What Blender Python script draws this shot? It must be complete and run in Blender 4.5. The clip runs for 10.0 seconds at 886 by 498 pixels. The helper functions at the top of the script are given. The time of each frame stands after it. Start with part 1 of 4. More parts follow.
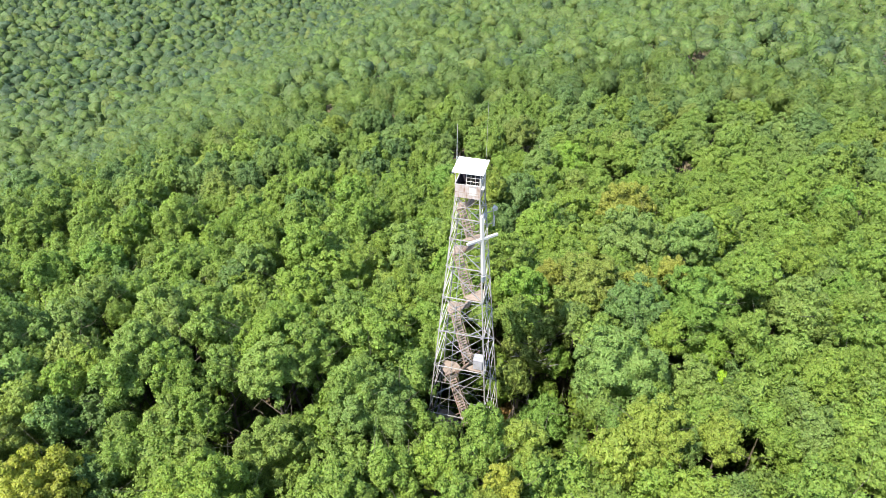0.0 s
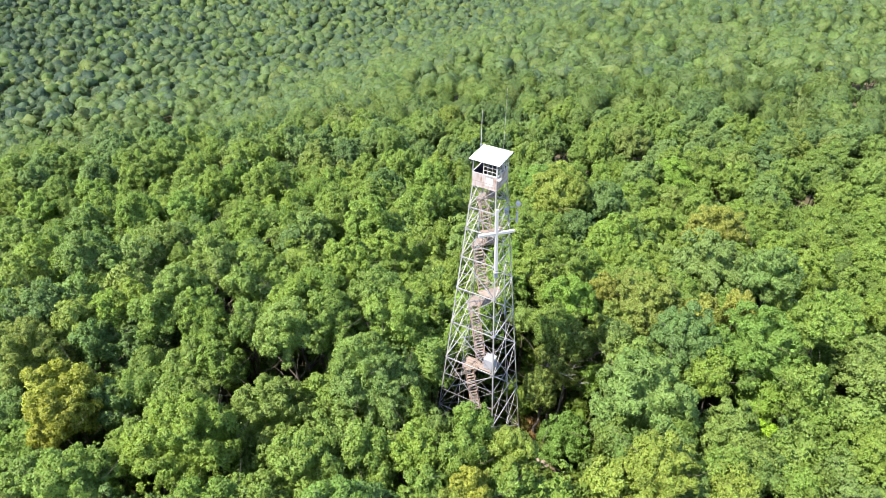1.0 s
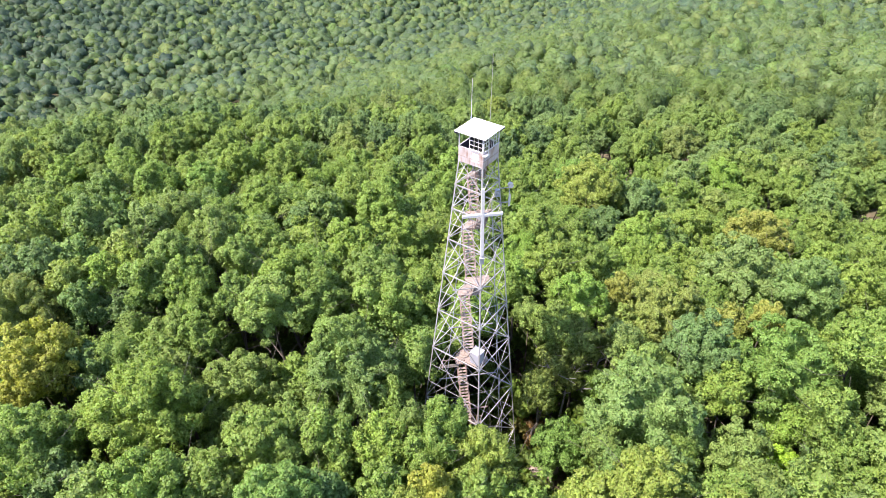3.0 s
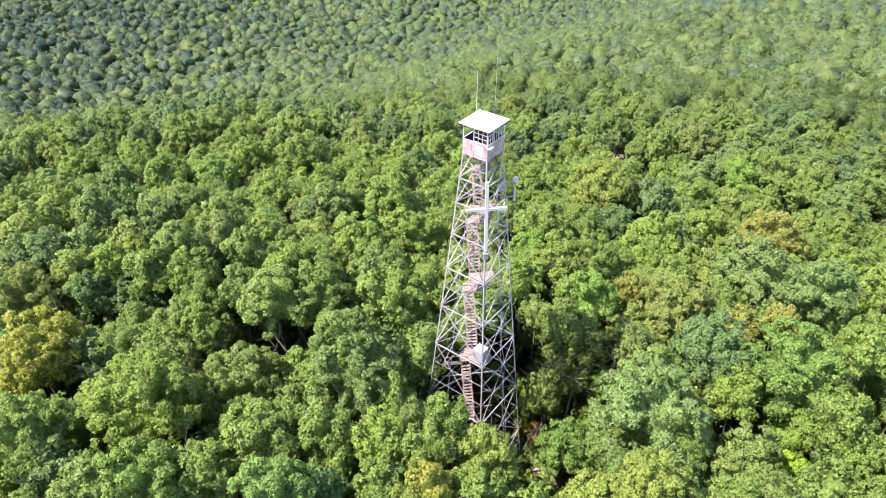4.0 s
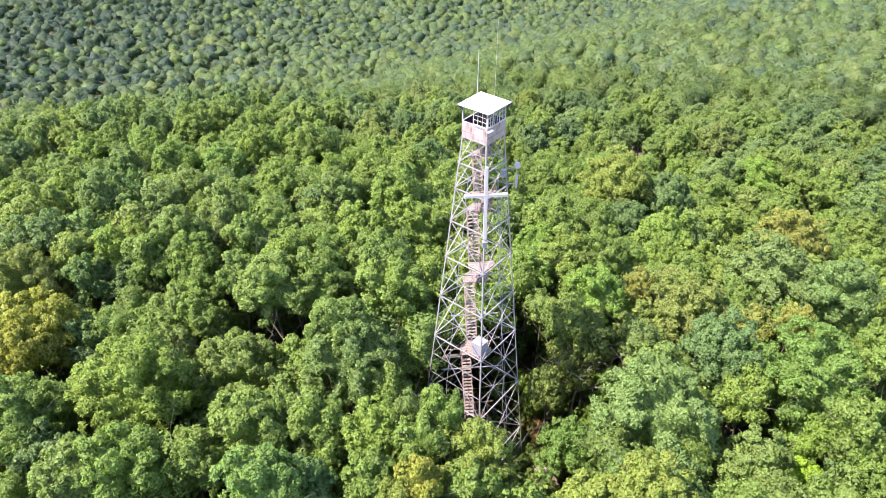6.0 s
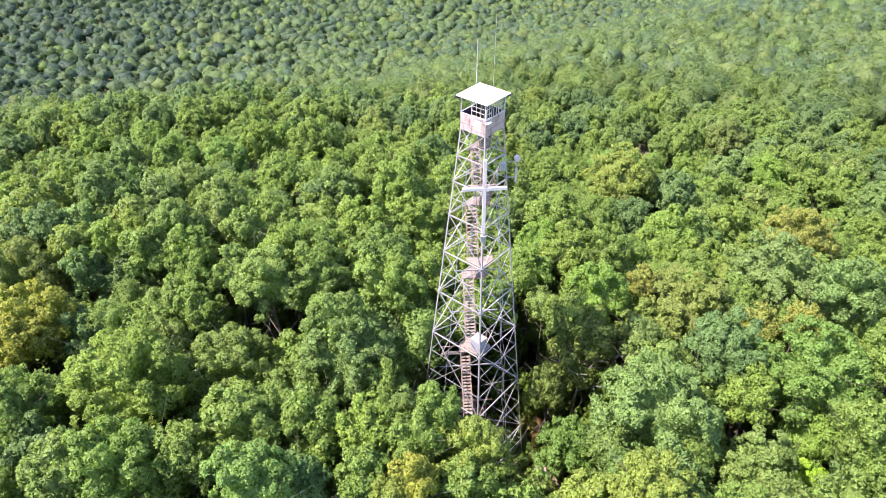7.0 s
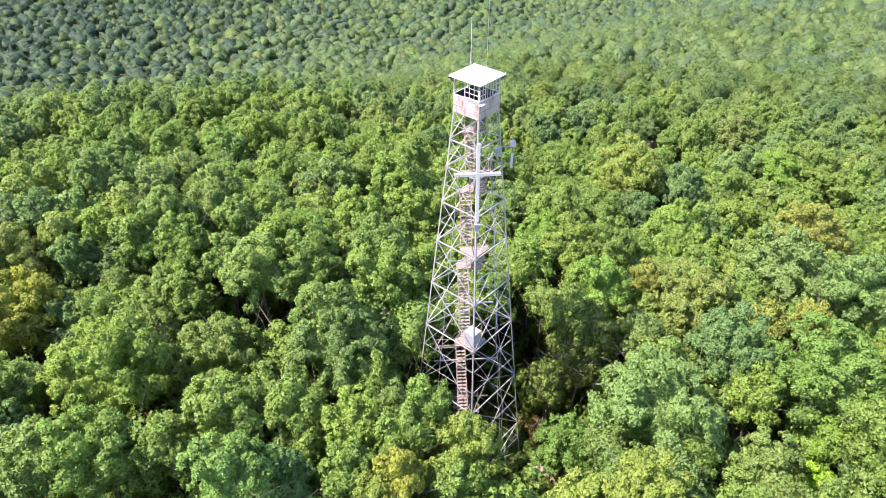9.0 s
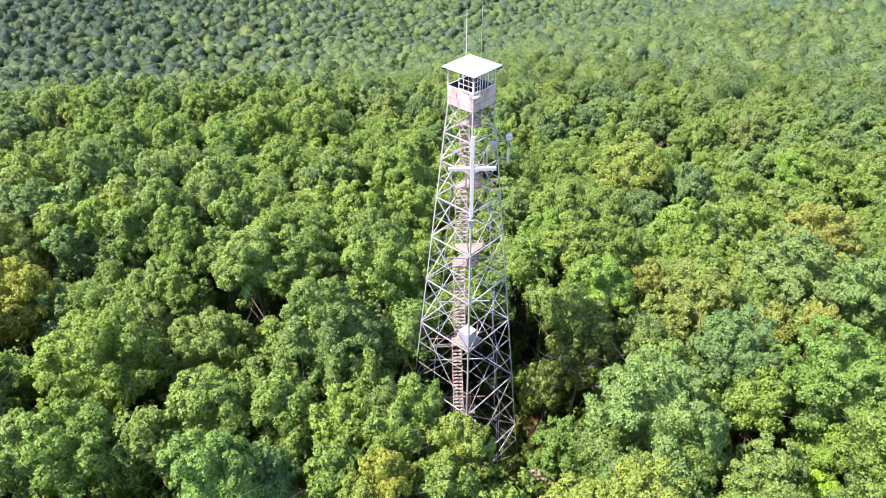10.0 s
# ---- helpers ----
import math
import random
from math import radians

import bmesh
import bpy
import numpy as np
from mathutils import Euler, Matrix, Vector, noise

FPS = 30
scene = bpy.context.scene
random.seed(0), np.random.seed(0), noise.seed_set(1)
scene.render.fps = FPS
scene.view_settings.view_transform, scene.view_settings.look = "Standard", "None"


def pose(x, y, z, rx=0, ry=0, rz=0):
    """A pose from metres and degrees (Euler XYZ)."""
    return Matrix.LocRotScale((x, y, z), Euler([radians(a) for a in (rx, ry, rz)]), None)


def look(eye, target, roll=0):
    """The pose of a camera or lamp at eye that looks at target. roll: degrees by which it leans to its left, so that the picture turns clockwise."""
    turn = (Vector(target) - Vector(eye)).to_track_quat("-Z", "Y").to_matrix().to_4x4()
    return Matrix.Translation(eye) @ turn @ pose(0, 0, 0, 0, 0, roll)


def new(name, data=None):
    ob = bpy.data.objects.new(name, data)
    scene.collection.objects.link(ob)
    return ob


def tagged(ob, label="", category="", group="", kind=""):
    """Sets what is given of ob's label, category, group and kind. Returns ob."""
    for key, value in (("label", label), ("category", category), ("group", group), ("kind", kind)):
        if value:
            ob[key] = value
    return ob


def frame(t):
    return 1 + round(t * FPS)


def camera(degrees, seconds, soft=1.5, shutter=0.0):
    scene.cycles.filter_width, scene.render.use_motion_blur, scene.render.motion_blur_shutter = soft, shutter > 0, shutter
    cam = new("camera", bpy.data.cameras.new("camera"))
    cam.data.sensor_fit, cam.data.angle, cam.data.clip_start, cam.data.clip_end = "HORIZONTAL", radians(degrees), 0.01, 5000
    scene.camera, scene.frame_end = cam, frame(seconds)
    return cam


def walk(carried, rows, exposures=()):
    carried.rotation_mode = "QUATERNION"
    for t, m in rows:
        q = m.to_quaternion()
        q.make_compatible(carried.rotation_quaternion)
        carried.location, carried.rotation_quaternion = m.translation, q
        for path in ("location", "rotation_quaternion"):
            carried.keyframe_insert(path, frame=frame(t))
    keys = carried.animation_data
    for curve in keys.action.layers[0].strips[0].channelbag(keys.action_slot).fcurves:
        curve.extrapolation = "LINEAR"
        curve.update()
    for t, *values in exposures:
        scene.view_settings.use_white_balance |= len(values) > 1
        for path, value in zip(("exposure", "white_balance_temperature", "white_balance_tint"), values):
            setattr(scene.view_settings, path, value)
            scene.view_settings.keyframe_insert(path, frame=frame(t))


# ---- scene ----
SECONDS = 10.0
cam = camera(65.46, SECONDS, soft=0.6)
walk(cam, [
    (0, look((-48.25, -9.70, 67.58), (-1.53, 1.93, 31.78), 0.42)),
    (0.5, look((-45.96, -15.87, 67.14), (-1.69, 3.07, 31.34), 0.44)),
    (1, look((-43.66, -19.59, 65.71), (-1.37, 3.51, 29.95), 0.40)),
    (1.5, look((-41.66, -21.58, 64.38), (-0.36, 3.27, 28.64), 0.37)),
    (2, look((-39.94, -22.72, 63.13), (0.34, 3.75, 27.39), 0.35)),
    (2.5, look((-38.84, -23.38, 62.49), (0.89, 3.87, 26.72), 0.33)),
    (4, look((-37.16, -24.39, 61.17), (1.32, 4.60, 25.40), 0.25)),
    (4.5, look((-36.70, -24.63, 60.71), (1.35, 4.90, 24.93), 0.23)),
    (5, look((-36.27, -24.83, 60.29), (1.37, 5.19, 24.49), 0.21)),
    (5.5, look((-35.84, -25.02, 59.84), (1.65, 5.19, 24.04), 0.21)),
    (7, look((-34.56, -25.40, 58.51), (2.39, 5.46, 22.70), 0.19)),
    (7.5, look((-34.20, -25.43, 58.05), (2.51, 5.70, 22.22), 0.19)),
    (8, look((-33.87, -25.47, 57.57), (2.61, 5.91, 21.73), 0.22)),
    (8.5, look((-33.47, -25.55, 57.15), (2.94, 5.91, 21.30), 0.20)),
    (9, look((-32.89, -25.73, 56.75), (3.43, 5.83, 20.91), 0.18)),
    (9.5, look((-32.15, -25.91, 56.32), (3.90, 5.96, 20.47), 0.17)),
    (10, look((-31.33, -26.15, 55.80), (4.23, 6.25, 19.94), 0.13)),
], [(0, 1.63, 7000, 6), (1, 1.69, 6850, 10), (2.5, 1.80, 6700, 17), (4, 1.83, 6600, 25), (5.5, 1.84, 6600, 25), (7, 1.86, 6600, 23), (10, 1.88, 6600, 20)])

# ---- light ----
SUN_AZIMUTH, SUN_ELEVATION = 146.0, 57.0   # degrees from +x towards +y; above the horizon
world = bpy.data.worlds.new("sky")
scene.world = world
world.use_nodes = True
sky = world.node_tree.nodes.new("ShaderNodeTexSky")
sky.sky_type, sky.sun_disc = "NISHITA", False
sky.sun_elevation, sky.sun_rotation = radians(SUN_ELEVATION), radians(90 - SUN_AZIMUTH)
sky.altitude = 400
back = world.node_tree.nodes["Background"]
back.inputs["Strength"].default_value = 0.15
world.node_tree.links.new(sky.outputs[0], back.inputs["Color"])
sun_data = bpy.data.lights.new("sun", "SUN")
sun_data.energy, sun_data.angle, sun_data.color = 3.8, radians(0.5), (1.0, 0.94, 0.84)
sun = new("sun", sun_data)
ca, sa, ce, se = math.cos(radians(SUN_AZIMUTH)), math.sin(radians(SUN_AZIMUTH)), math.cos(radians(SUN_ELEVATION)), math.sin(radians(SUN_ELEVATION))
sun.matrix_world = look((60 * ca * ce, 60 * sa * ce, 60 * se + 40), (0, 0, 40))


# ---- materials ----
def mat(name):
    m = bpy.data.materials.new(name)
    m.use_nodes = True
    n = m.node_tree.nodes
    return m, n, m.node_tree.links, n["Principled BSDF"]


def math_node(n, l, op, a, b):
    k = n.new("ShaderNodeMath")
    k.operation = op
    for s, v in zip(k.inputs, (a, b)):
        if isinstance(v, (int, float)):
            s.default_value = v
        else:
            l.new(v, s)
    return k.outputs[0]


def noise_node(n, l, scale, detail=4.0, coords="Object"):
    tc = n.new("ShaderNodeTexCoord")
    k = n.new("ShaderNodeTexNoise")
    k.inputs["Scale"].default_value, k.inputs["Detail"].default_value = scale, detail
    l.new(tc.outputs[coords], k.inputs["Vector"])
    return k.outputs["Fac"]


def ramp_node(n, l, fac, stops):
    k = n.new("ShaderNodeValToRGB")
    e = k.color_ramp.elements
    while len(e) < len(stops):
        e.new(0.5)
    for i, (p, c) in enumerate(stops):
        e[i].position, e[i].color = p, (*c, 1)
    l.new(fac, k.inputs["Fac"])
    return k.outputs["Color"]


def mix_node(n, l, kind, fac, a, b):
    k = n.new("ShaderNodeMix")
    k.data_type, k.blend_type = "RGBA", kind
    for s, v in ((k.inputs[0], fac), (k.inputs[6], a), (k.inputs[7], b)):
        if isinstance(v, (int, float)):
            s.default_value = v
        elif isinstance(v, tuple):
            s.default_value = (*v, 1)
        else:
            l.new(v, s)
    return k.outputs[2]


def bump_node(n, l, b, height, strength, distance):
    k = n.new("ShaderNodeBump")
    k.inputs["Strength"].default_value, k.inputs["Distance"].default_value = strength, distance
    l.new(height, k.inputs["Height"])
    l.new(k.outputs[0], b.inputs["Normal"])


def paint(name, base, stain, rough=0.5, metal=0.0, amount=0.5, scale=3.0):
    """Painted, galvanised or weathered surface: base colour with stains at two sizes."""
    m, n, l, b = mat(name)
    big, small = noise_node(n, l, scale, 5), noise_node(n, l, scale * 9, 3)
    f = math_node(n, l, "ADD", math_node(n, l, "MULTIPLY", big, 0.7), math_node(n, l, "MULTIPLY", small, 0.3))
    c = ramp_node(n, l, f, [(0.42, base), (0.42 + 0.3, tuple(x * (1 - amount) + y * amount for x, y in zip(base, stain)))])
    info = n.new("ShaderNodeObjectInfo")
    v = math_node(n, l, "ADD", math_node(n, l, "MULTIPLY", info.outputs["Random"], 0.16), 0.92)
    c = mix_node(n, l, "MULTIPLY", 1.0, c, v)
    l.new(c, b.inputs["Base Color"])
    b.inputs["Roughness"].default_value, b.inputs["Metallic"].default_value = rough, metal
    bump_node(n, l, b, small, 0.15, 0.01)
    return m


def leaves(name, source, scale, vary=0.9, tilted=1.05):
    """Foliage: every leaf-sized cell has its own tilt and a shade of its tree's own green."""
    m, n, l, b = mat(name)
    geo = n.new("ShaderNodeNewGeometry")
    if source == "object":
        tint = n.new("ShaderNodeObjectInfo").outputs["Color"]
    else:
        k = n.new("ShaderNodeAttribute")
        k.attribute_name = "tint"
        tint = k.outputs["Color"]
    tc = n.new("ShaderNodeTexCoord")
    cell = n.new("ShaderNodeTexVoronoi")
    cell.inputs["Scale"].default_value = scale
    l.new(tc.outputs["Object"], cell.inputs["Vector"])
    rgb = n.new("ShaderNodeSeparateColor")
    l.new(cell.outputs["Color"], rgb.inputs[0])
    h = n.new("ShaderNodeHueSaturation")
    l.new(math_node(n, l, "ADD", math_node(n, l, "MULTIPLY", rgb.outputs[1], 0.03), 0.485), h.inputs["Hue"])
    patch = noise_node(n, l, 0.4, 3)
    # leaf tone by cell; dark cells also stand in for shadow between leaves
    light = math_node(n, l, "ADD", math_node(n, l, "MULTIPLY", rgb.outputs[0], vary), math_node(n, l, "MULTIPLY", patch, 0.4))
    l.new(math_node(n, l, "ADD", light, 0.87 - 0.5 * vary), h.inputs["Value"])
    l.new(tint, h.inputs["Color"])
    tilt = n.new("ShaderNodeVectorMath")
    tilt.operation = "MULTIPLY_ADD"
    l.new(cell.outputs["Color"], tilt.inputs[0])
    tilt.inputs[1].default_value, tilt.inputs[2].default_value = (tilted,) * 3, (-0.5 * tilted,) * 3
    add = n.new("ShaderNodeVectorMath")
    add.operation = "ADD"
    l.new(geo.outputs["Normal"], add.inputs[0])
    l.new(tilt.outputs[0], add.inputs[1])
    unit = n.new("ShaderNodeVectorMath")
    unit.operation = "NORMALIZE"
    l.new(add.outputs[0], unit.inputs[0])
    l.new(unit.outputs[0], b.inputs["Normal"])
    l.new(h.outputs[0], b.inputs["Base Color"])
    b.inputs["Roughness"].default_value = 0.5
    b.inputs["Specular IOR Level"].default_value = 0.25
    t = n.new("ShaderNodeBsdfTranslucent")
    l.new(mix_node(n, l, "MULTIPLY", 1.0, h.outputs[0], (1.1, 1.15, 0.75)), t.inputs["Color"])
    s = n.new("ShaderNodeMixShader")
    s.inputs[0].default_value = 0.42
    l.new(b.outputs[0], s.inputs[1])
    l.new(t.outputs[0], s.inputs[2])
    l.new(s.outputs[0], n["Material Output"].inputs["Surface"])
    return m


STEEL = paint("galvanised_steel", (0.32, 0.312, 0.315), (0.22, 0.20, 0.185), 0.5, 0.2, 0.6, 1.3)
WHITE = paint("white_paint", (0.43, 0.42, 0.435), (0.37, 0.33, 0.32), 0.5, 0, 0.5, 1.5)
ROOF = paint("white_roof_metal", (0.66, 0.68, 0.68), (0.56, 0.56, 0.55), 0.4, 0, 0.4, 1.0)
TIMBER = paint("weathered_timber", (0.25, 0.20, 0.172), (0.17, 0.13, 0.105), 0.8, 0, 0.8, 3.0)
RUSTY = paint("rusty_steel", (0.33, 0.25, 0.22), (0.19, 0.115, 0.08), 0.75, 0.1, 0.8, 3.0)
DARK = paint("dark_painted_boards", (0.035, 0.03, 0.05), (0.06, 0.05, 0.05), 0.7, 0, 0.5, 3.0)
GREY = paint("grey_metal", (0.30, 0.32, 0.36), (0.20, 0.20, 0.22), 0.5, 0.3, 0.5, 3.0)
CASE = paint("cabinet_paint", (0.30, 0.30, 0.335), (0.22, 0.21, 0.22), 0.5, 0, 0.5, 2.0)
CONCRETE = paint("concrete", (0.36, 0.34, 0.31), (0.2, 0.18, 0.15), 0.9, 0, 0.7, 2.0)
BARK = paint("bark", (0.115, 0.10, 0.085), (0.05, 0.042, 0.036), 0.9, 0, 0.8, 2.5)
DEAD = paint("dead_wood", (0.30, 0.28, 0.26), (0.18, 0.16, 0.15), 0.9, 0, 0.7, 2.0)
STONE = paint("sandstone", (0.34, 0.255, 0.21), (0.22, 0.19, 0.17), 0.9, 0, 0.8, 0.8)
LEAF = leaves("leaves", "object", 8.5)
WOODS = leaves("woodland_leaves", "attribute", 4.0, 0.6, 0.7)
YOUNG = leaves("young_leaves", "attribute", 8.5)
LOWER_WOODS = leaves("hillside_leaves", "attribute", 1.9, 0.5, 0.6)
FAR_WOODS = leaves("distant_leaves", "attribute", 1.1, 0.5, 0.6)


def rusty_panel():
    m, n, l, b = mat("cab_sheet_metal")
    tc = n.new("ShaderNodeTexCoord")
    mp = n.new("ShaderNodeMapping")
    mp.inputs["Scale"].default_value = (9, 9, 0.9)
    l.new(tc.outputs["Object"], mp.inputs["Vector"])
    k = n.new("ShaderNodeTexNoise")
    k.inputs["Scale"].default_value, k.inputs["Detail"].default_value = 1.0, 6
    l.new(mp.outputs[0], k.inputs["Vector"])
    blot = noise_node(n, l, 2.3, 5)
    f = math_node(n, l, "ADD", math_node(n, l, "MULTIPLY", k.outputs["Fac"], 0.5), math_node(n, l, "MULTIPLY", blot, 0.5))
    c = ramp_node(n, l, f, [(0.36, (0.37, 0.345, 0.36)), (0.50, (0.33, 0.28, 0.275)), (0.66, (0.22, 0.13, 0.10))])
    l.new(c, b.inputs["Base Color"])
    b.inputs["Roughness"].default_value = 0.55
    return m


CAB = rusty_panel()


def glass():
    m, n, l, b = mat("window_glass")
    b.inputs["Base Color"].default_value = (0.9, 0.95, 0.95, 1)
    b.inputs["Roughness"].default_value = 0.03
    b.inputs["Transmission Weight"].default_value = 1.0
    b.inputs["IOR"].default_value = 1.45
    return m


GLASS = glass()


def litter():
    m, n, l, b = mat("forest_floor")
    a, c = noise_node(n, l, 0.35, 6), noise_node(n, l, 6.0, 4)
    f = math_node(n, l, "ADD", math_node(n, l, "MULTIPLY", a, 0.6), math_node(n, l, "MULTIPLY", c, 0.4))
    col = ramp_node(n, l, f, [(0.36, (0.05, 0.055, 0.02)), (0.5, (0.10, 0.08, 0.045)), (0.64, (0.17, 0.125, 0.085))])
    l.new(col, b.inputs["Base Color"])
    b.inputs["Roughness"].default_value = 0.95
    bump_node(n, l, b, c, 0.6, 0.08)
    return m


LITTER = litter()


# ---- ground ----
HILL = (0.6, -0.16, 0.111, -0.111, -0.192, 0.078, -0.103, -0.065, 0.239, 0.082, 0.2, -0.007, 0.123,
        -0.03, 0.091, -0.225, -0.11, -0.226, -0.075, 0.026, 0.007, 0.052, 0.045, -0.435, 0.31, 0.305)


def ground_height(x, y):
    """The hill: level round the tower, falling towards +x and +y into a broad valley."""
    x, y = np.asarray(x, float), np.asarray(y, float)
    z = np.full(x.shape, HILL[0])
    i = 1
    for a in (-10, 15, 40, 65, 90):
        s = x * math.cos(radians(a)) + y * math.sin(radians(a))
        for d in (15, 50, 110, 220, 330):
            w = 0.16 * d + 5
            z = z + HILL[i] * w * np.logaddexp(0, (s - d) / w)
            i += 1
    z = z + 13 * np.exp(-((x - 26) ** 2 + (y - 184) ** 2) / 52 ** 2)     # the shoulder that hides the valley
    floor = -175 + 8 * np.sin(x * 0.004) + 6 * np.cos(y * 0.005)
    return floor + 14 * np.logaddexp(0, (z - floor) / 14)


def gz(x, y):
    return float(ground_height(x, y))


def mesh_of(name, verts, faces, material, smooth=False):
    me = bpy.data.meshes.new(name)
    me.from_pydata([tuple(v) for v in verts], [], [tuple(f) for f in faces])
    me.materials.append(material)
    if smooth:
        me.shade_smooth()
    return me


u = np.linspace(-1, 1, 261)
axis = np.sign(u) * (np.abs(u) * 160 + np.abs(u) ** 5 * 3600)
gx, gy = np.meshgrid(axis, axis, indexing="ij")
gh = ground_height(gx, gy)
near_w = np.exp(-(gx ** 2 + gy ** 2) / 60 ** 2)
gh = gh + near_w * 0.18 * (np.sin(gx * 1.3 + 2 * np.sin(gy * 0.7)) + np.cos(gy * 1.1 + gx * 0.4))
N = len(axis)
idx = np.arange(N * N).reshape(N, N)
quads = np.stack([idx[:-1, :-1], idx[1:, :-1], idx[1:, 1:], idx[:-1, 1:]], -1).reshape(-1, 4)
ground = new("ground", mesh_of("ground", np.stack([gx, gy, gh], -1).reshape(-1, 3), quads.tolist(), LITTER, True))
tagged(ground, "brown leaf litter on the wooded hillside, sloping into a valley", "ground", kind="structure")


# ---- building blocks ----
def part(name, bm, material, parent=None, label=""):
    me = bpy.data.meshes.new(name)
    bm.to_mesh(me)
    bm.free()
    me.materials.append(material)
    ob = new(name, me)
    ob.parent = parent
    return tagged(ob, label)


def add_box(bm, m, sx, sy, sz):
    """A box of that size centred on the pose m, with small bevels left to the normals."""
    r = bmesh.ops.create_cube(bm, size=1.0, matrix=m @ Matrix.Diagonal((sx, sy, sz, 1)))
    return r["verts"]


def frame_of(a, b, up=(0, 0, 1)):
    """A pose at a whose x axis runs to b and whose z axis leans to up; and the length."""
    a, b = Vector(a), Vector(b)
    x = (b - a).normalized()
    z = Vector(up) - x * x.dot(Vector(up))
    if z.length < 1e-4:
        z = Vector((1, 0, 0)) - x * x.x
    z.normalize()
    y = z.cross(x)
    m = Matrix((x, y, z)).transposed().to_4x4()
    m.translation = a
    return m, (b - a).length


def add_beam(bm, a, b, w, h, up=(0, 0, 1)):
    m, d = frame_of(a, b, up)
    return add_box(bm, m @ Matrix.Translation((d / 2, 0, 0)), d, w, h)


def add_angle(bm, a, b, size, thick, face):
    """A rolled angle section from a to b: one leg lies in the plane whose normal is face."""
    m, d = frame_of(a, b, face)
    add_box(bm, m @ Matrix.Translation((d / 2, 0, 0)), d, size, thick)
    add_box(bm, m @ Matrix.Translation((d / 2, size / 2 - thick / 2, -size / 2)), d, thick, size - thick)


def add_rod(bm, a, b, r0, r1, seg=8):
    m, d = frame_of(a, b)
    bmesh.ops.create_cone(bm, cap_ends=True, segments=seg, radius1=r0, radius2=r1, depth=d,
                          matrix=m @ Matrix.Translation((d / 2, 0, 0)) @ pose(0, 0, 0, 0, 90, 0))


# ---- the lookout tower ----
CAB_Z = 37.14
LEVELS = [37.14, 35.01, 32.91, 30.05, 26.67, 22.66, 18.28, 11.80, 5.32, 0.20]
CORNERS = ((-1, 1), (-1, -1), (1, -1), (1, 1))
FACES = ((0, 1, (-1, 0, 0)), (1, 2, (0, -1, 0)), (2, 3, (1, 0, 0)), (3, 0, (0, 1, 0)))


def half(z):
    return 1.067 + 0.0752 * (CAB_Z - z)


def node(c, z, inset=0.0):
    w = half(z) - inset
    return Vector((CORNERS[c][0] * w, CORNERS[c][1] * w, z))


tower = tagged(new("fire_tower"), "tall white galvanised steel lookout tower with a square metal cab", "tower")
foot_z = [gz(CORNERS[c][0] * half(0), CORNERS[c][1] * half(0)) for c in range(4)]
for c in range(4):
    bm = bmesh.new()
    sx, sy = CORNERS[c]
    base = node(c, foot_z[c] - 0.1)
    # two flanges that meet on the outer edge
    for normal in ((sx, 0, 0), (0, sy, 0)):
        top, low = node(c, CAB_Z), base
        inward = Vector((0, -sy * 0.048, 0)) if normal[0] else Vector((-sx * 0.048, 0, 0))
        add_beam(bm, low + inward, top + inward, 0.10, 0.016, normal)
    part("leg", bm, STEEL, tower)
    bm = bmesh.new()
    v = add_box(bm, pose(base.x, base.y, foot_z[c] + 0.05), 0.75, 0.75, 0.6)
    for q in v:
        if q.co.z > foot_z[c]:
            q.co.x, q.co.y = base.x + (q.co.x - base.x) * 0.75, base.y + (q.co.y - base.y) * 0.75
    part("footing", bm, CONCRETE, tower, "grey concrete footing")

for i in range(len(LEVELS) - 1):
    hi, lo = LEVELS[i], LEVELS[i + 1]
    if i == len(LEVELS) - 2:
        lo = 0.9
    for a, b, nrm in FACES:
        n3 = Vector(nrm)
        size = 0.042 if i < 3 else 0.052
        A, B, C, D = node(a, hi), node(b, hi), node(a, lo), node(b, lo)
        for k, (p, q) in enumerate(((A, D), (B, C))):
            bm = bmesh.new()
            off = n3 * (0.012 + 0.02 * k)
            add_angle(bm, p + off, q + off, size, 0.012, nrm)
            part("brace", bm, STEEL, tower)
        if i:
            bm = bmesh.new()
            add_angle(bm, A + n3 * 0.055, B + n3 * 0.055, 0.075, 0.012, nrm)
            part("girt", bm, STEEL, tower)
        for f in ((1 / 3, 2 / 3) if hi - lo > 6 and i == 6 else (0.5,)):
            z = hi + (lo - hi) * f
            bm = bmesh.new()
            add_angle(bm, node(a, z) - n3 * 0.02, node(b, z) - n3 * 0.02, 0.038, 0.008, nrm)
            part("strut", bm, STEEL, tower)
        for c, z in ((a, lo), (b, lo)):
            if i < len(LEVELS) - 2:
                other = node(b if c == a else a, lo)
                here = node(c, lo)
                s = (other - here).normalized()
                bm = bmesh.new()
                add_box(bm, frame_of(here + s * 0.14 + n3 * 0.075, here + s * 0.5 + n3 * 0.075, nrm)[0], 0.22, 0.18, 0.01)
                part("gusset_plate", bm, STEEL, tower)

# stairs: flights run between landings in the near and the far corner
DIAG = Vector((1, 1, 0)).normalized()
SIDE = Vector((-1, 1, 0)).normalized()


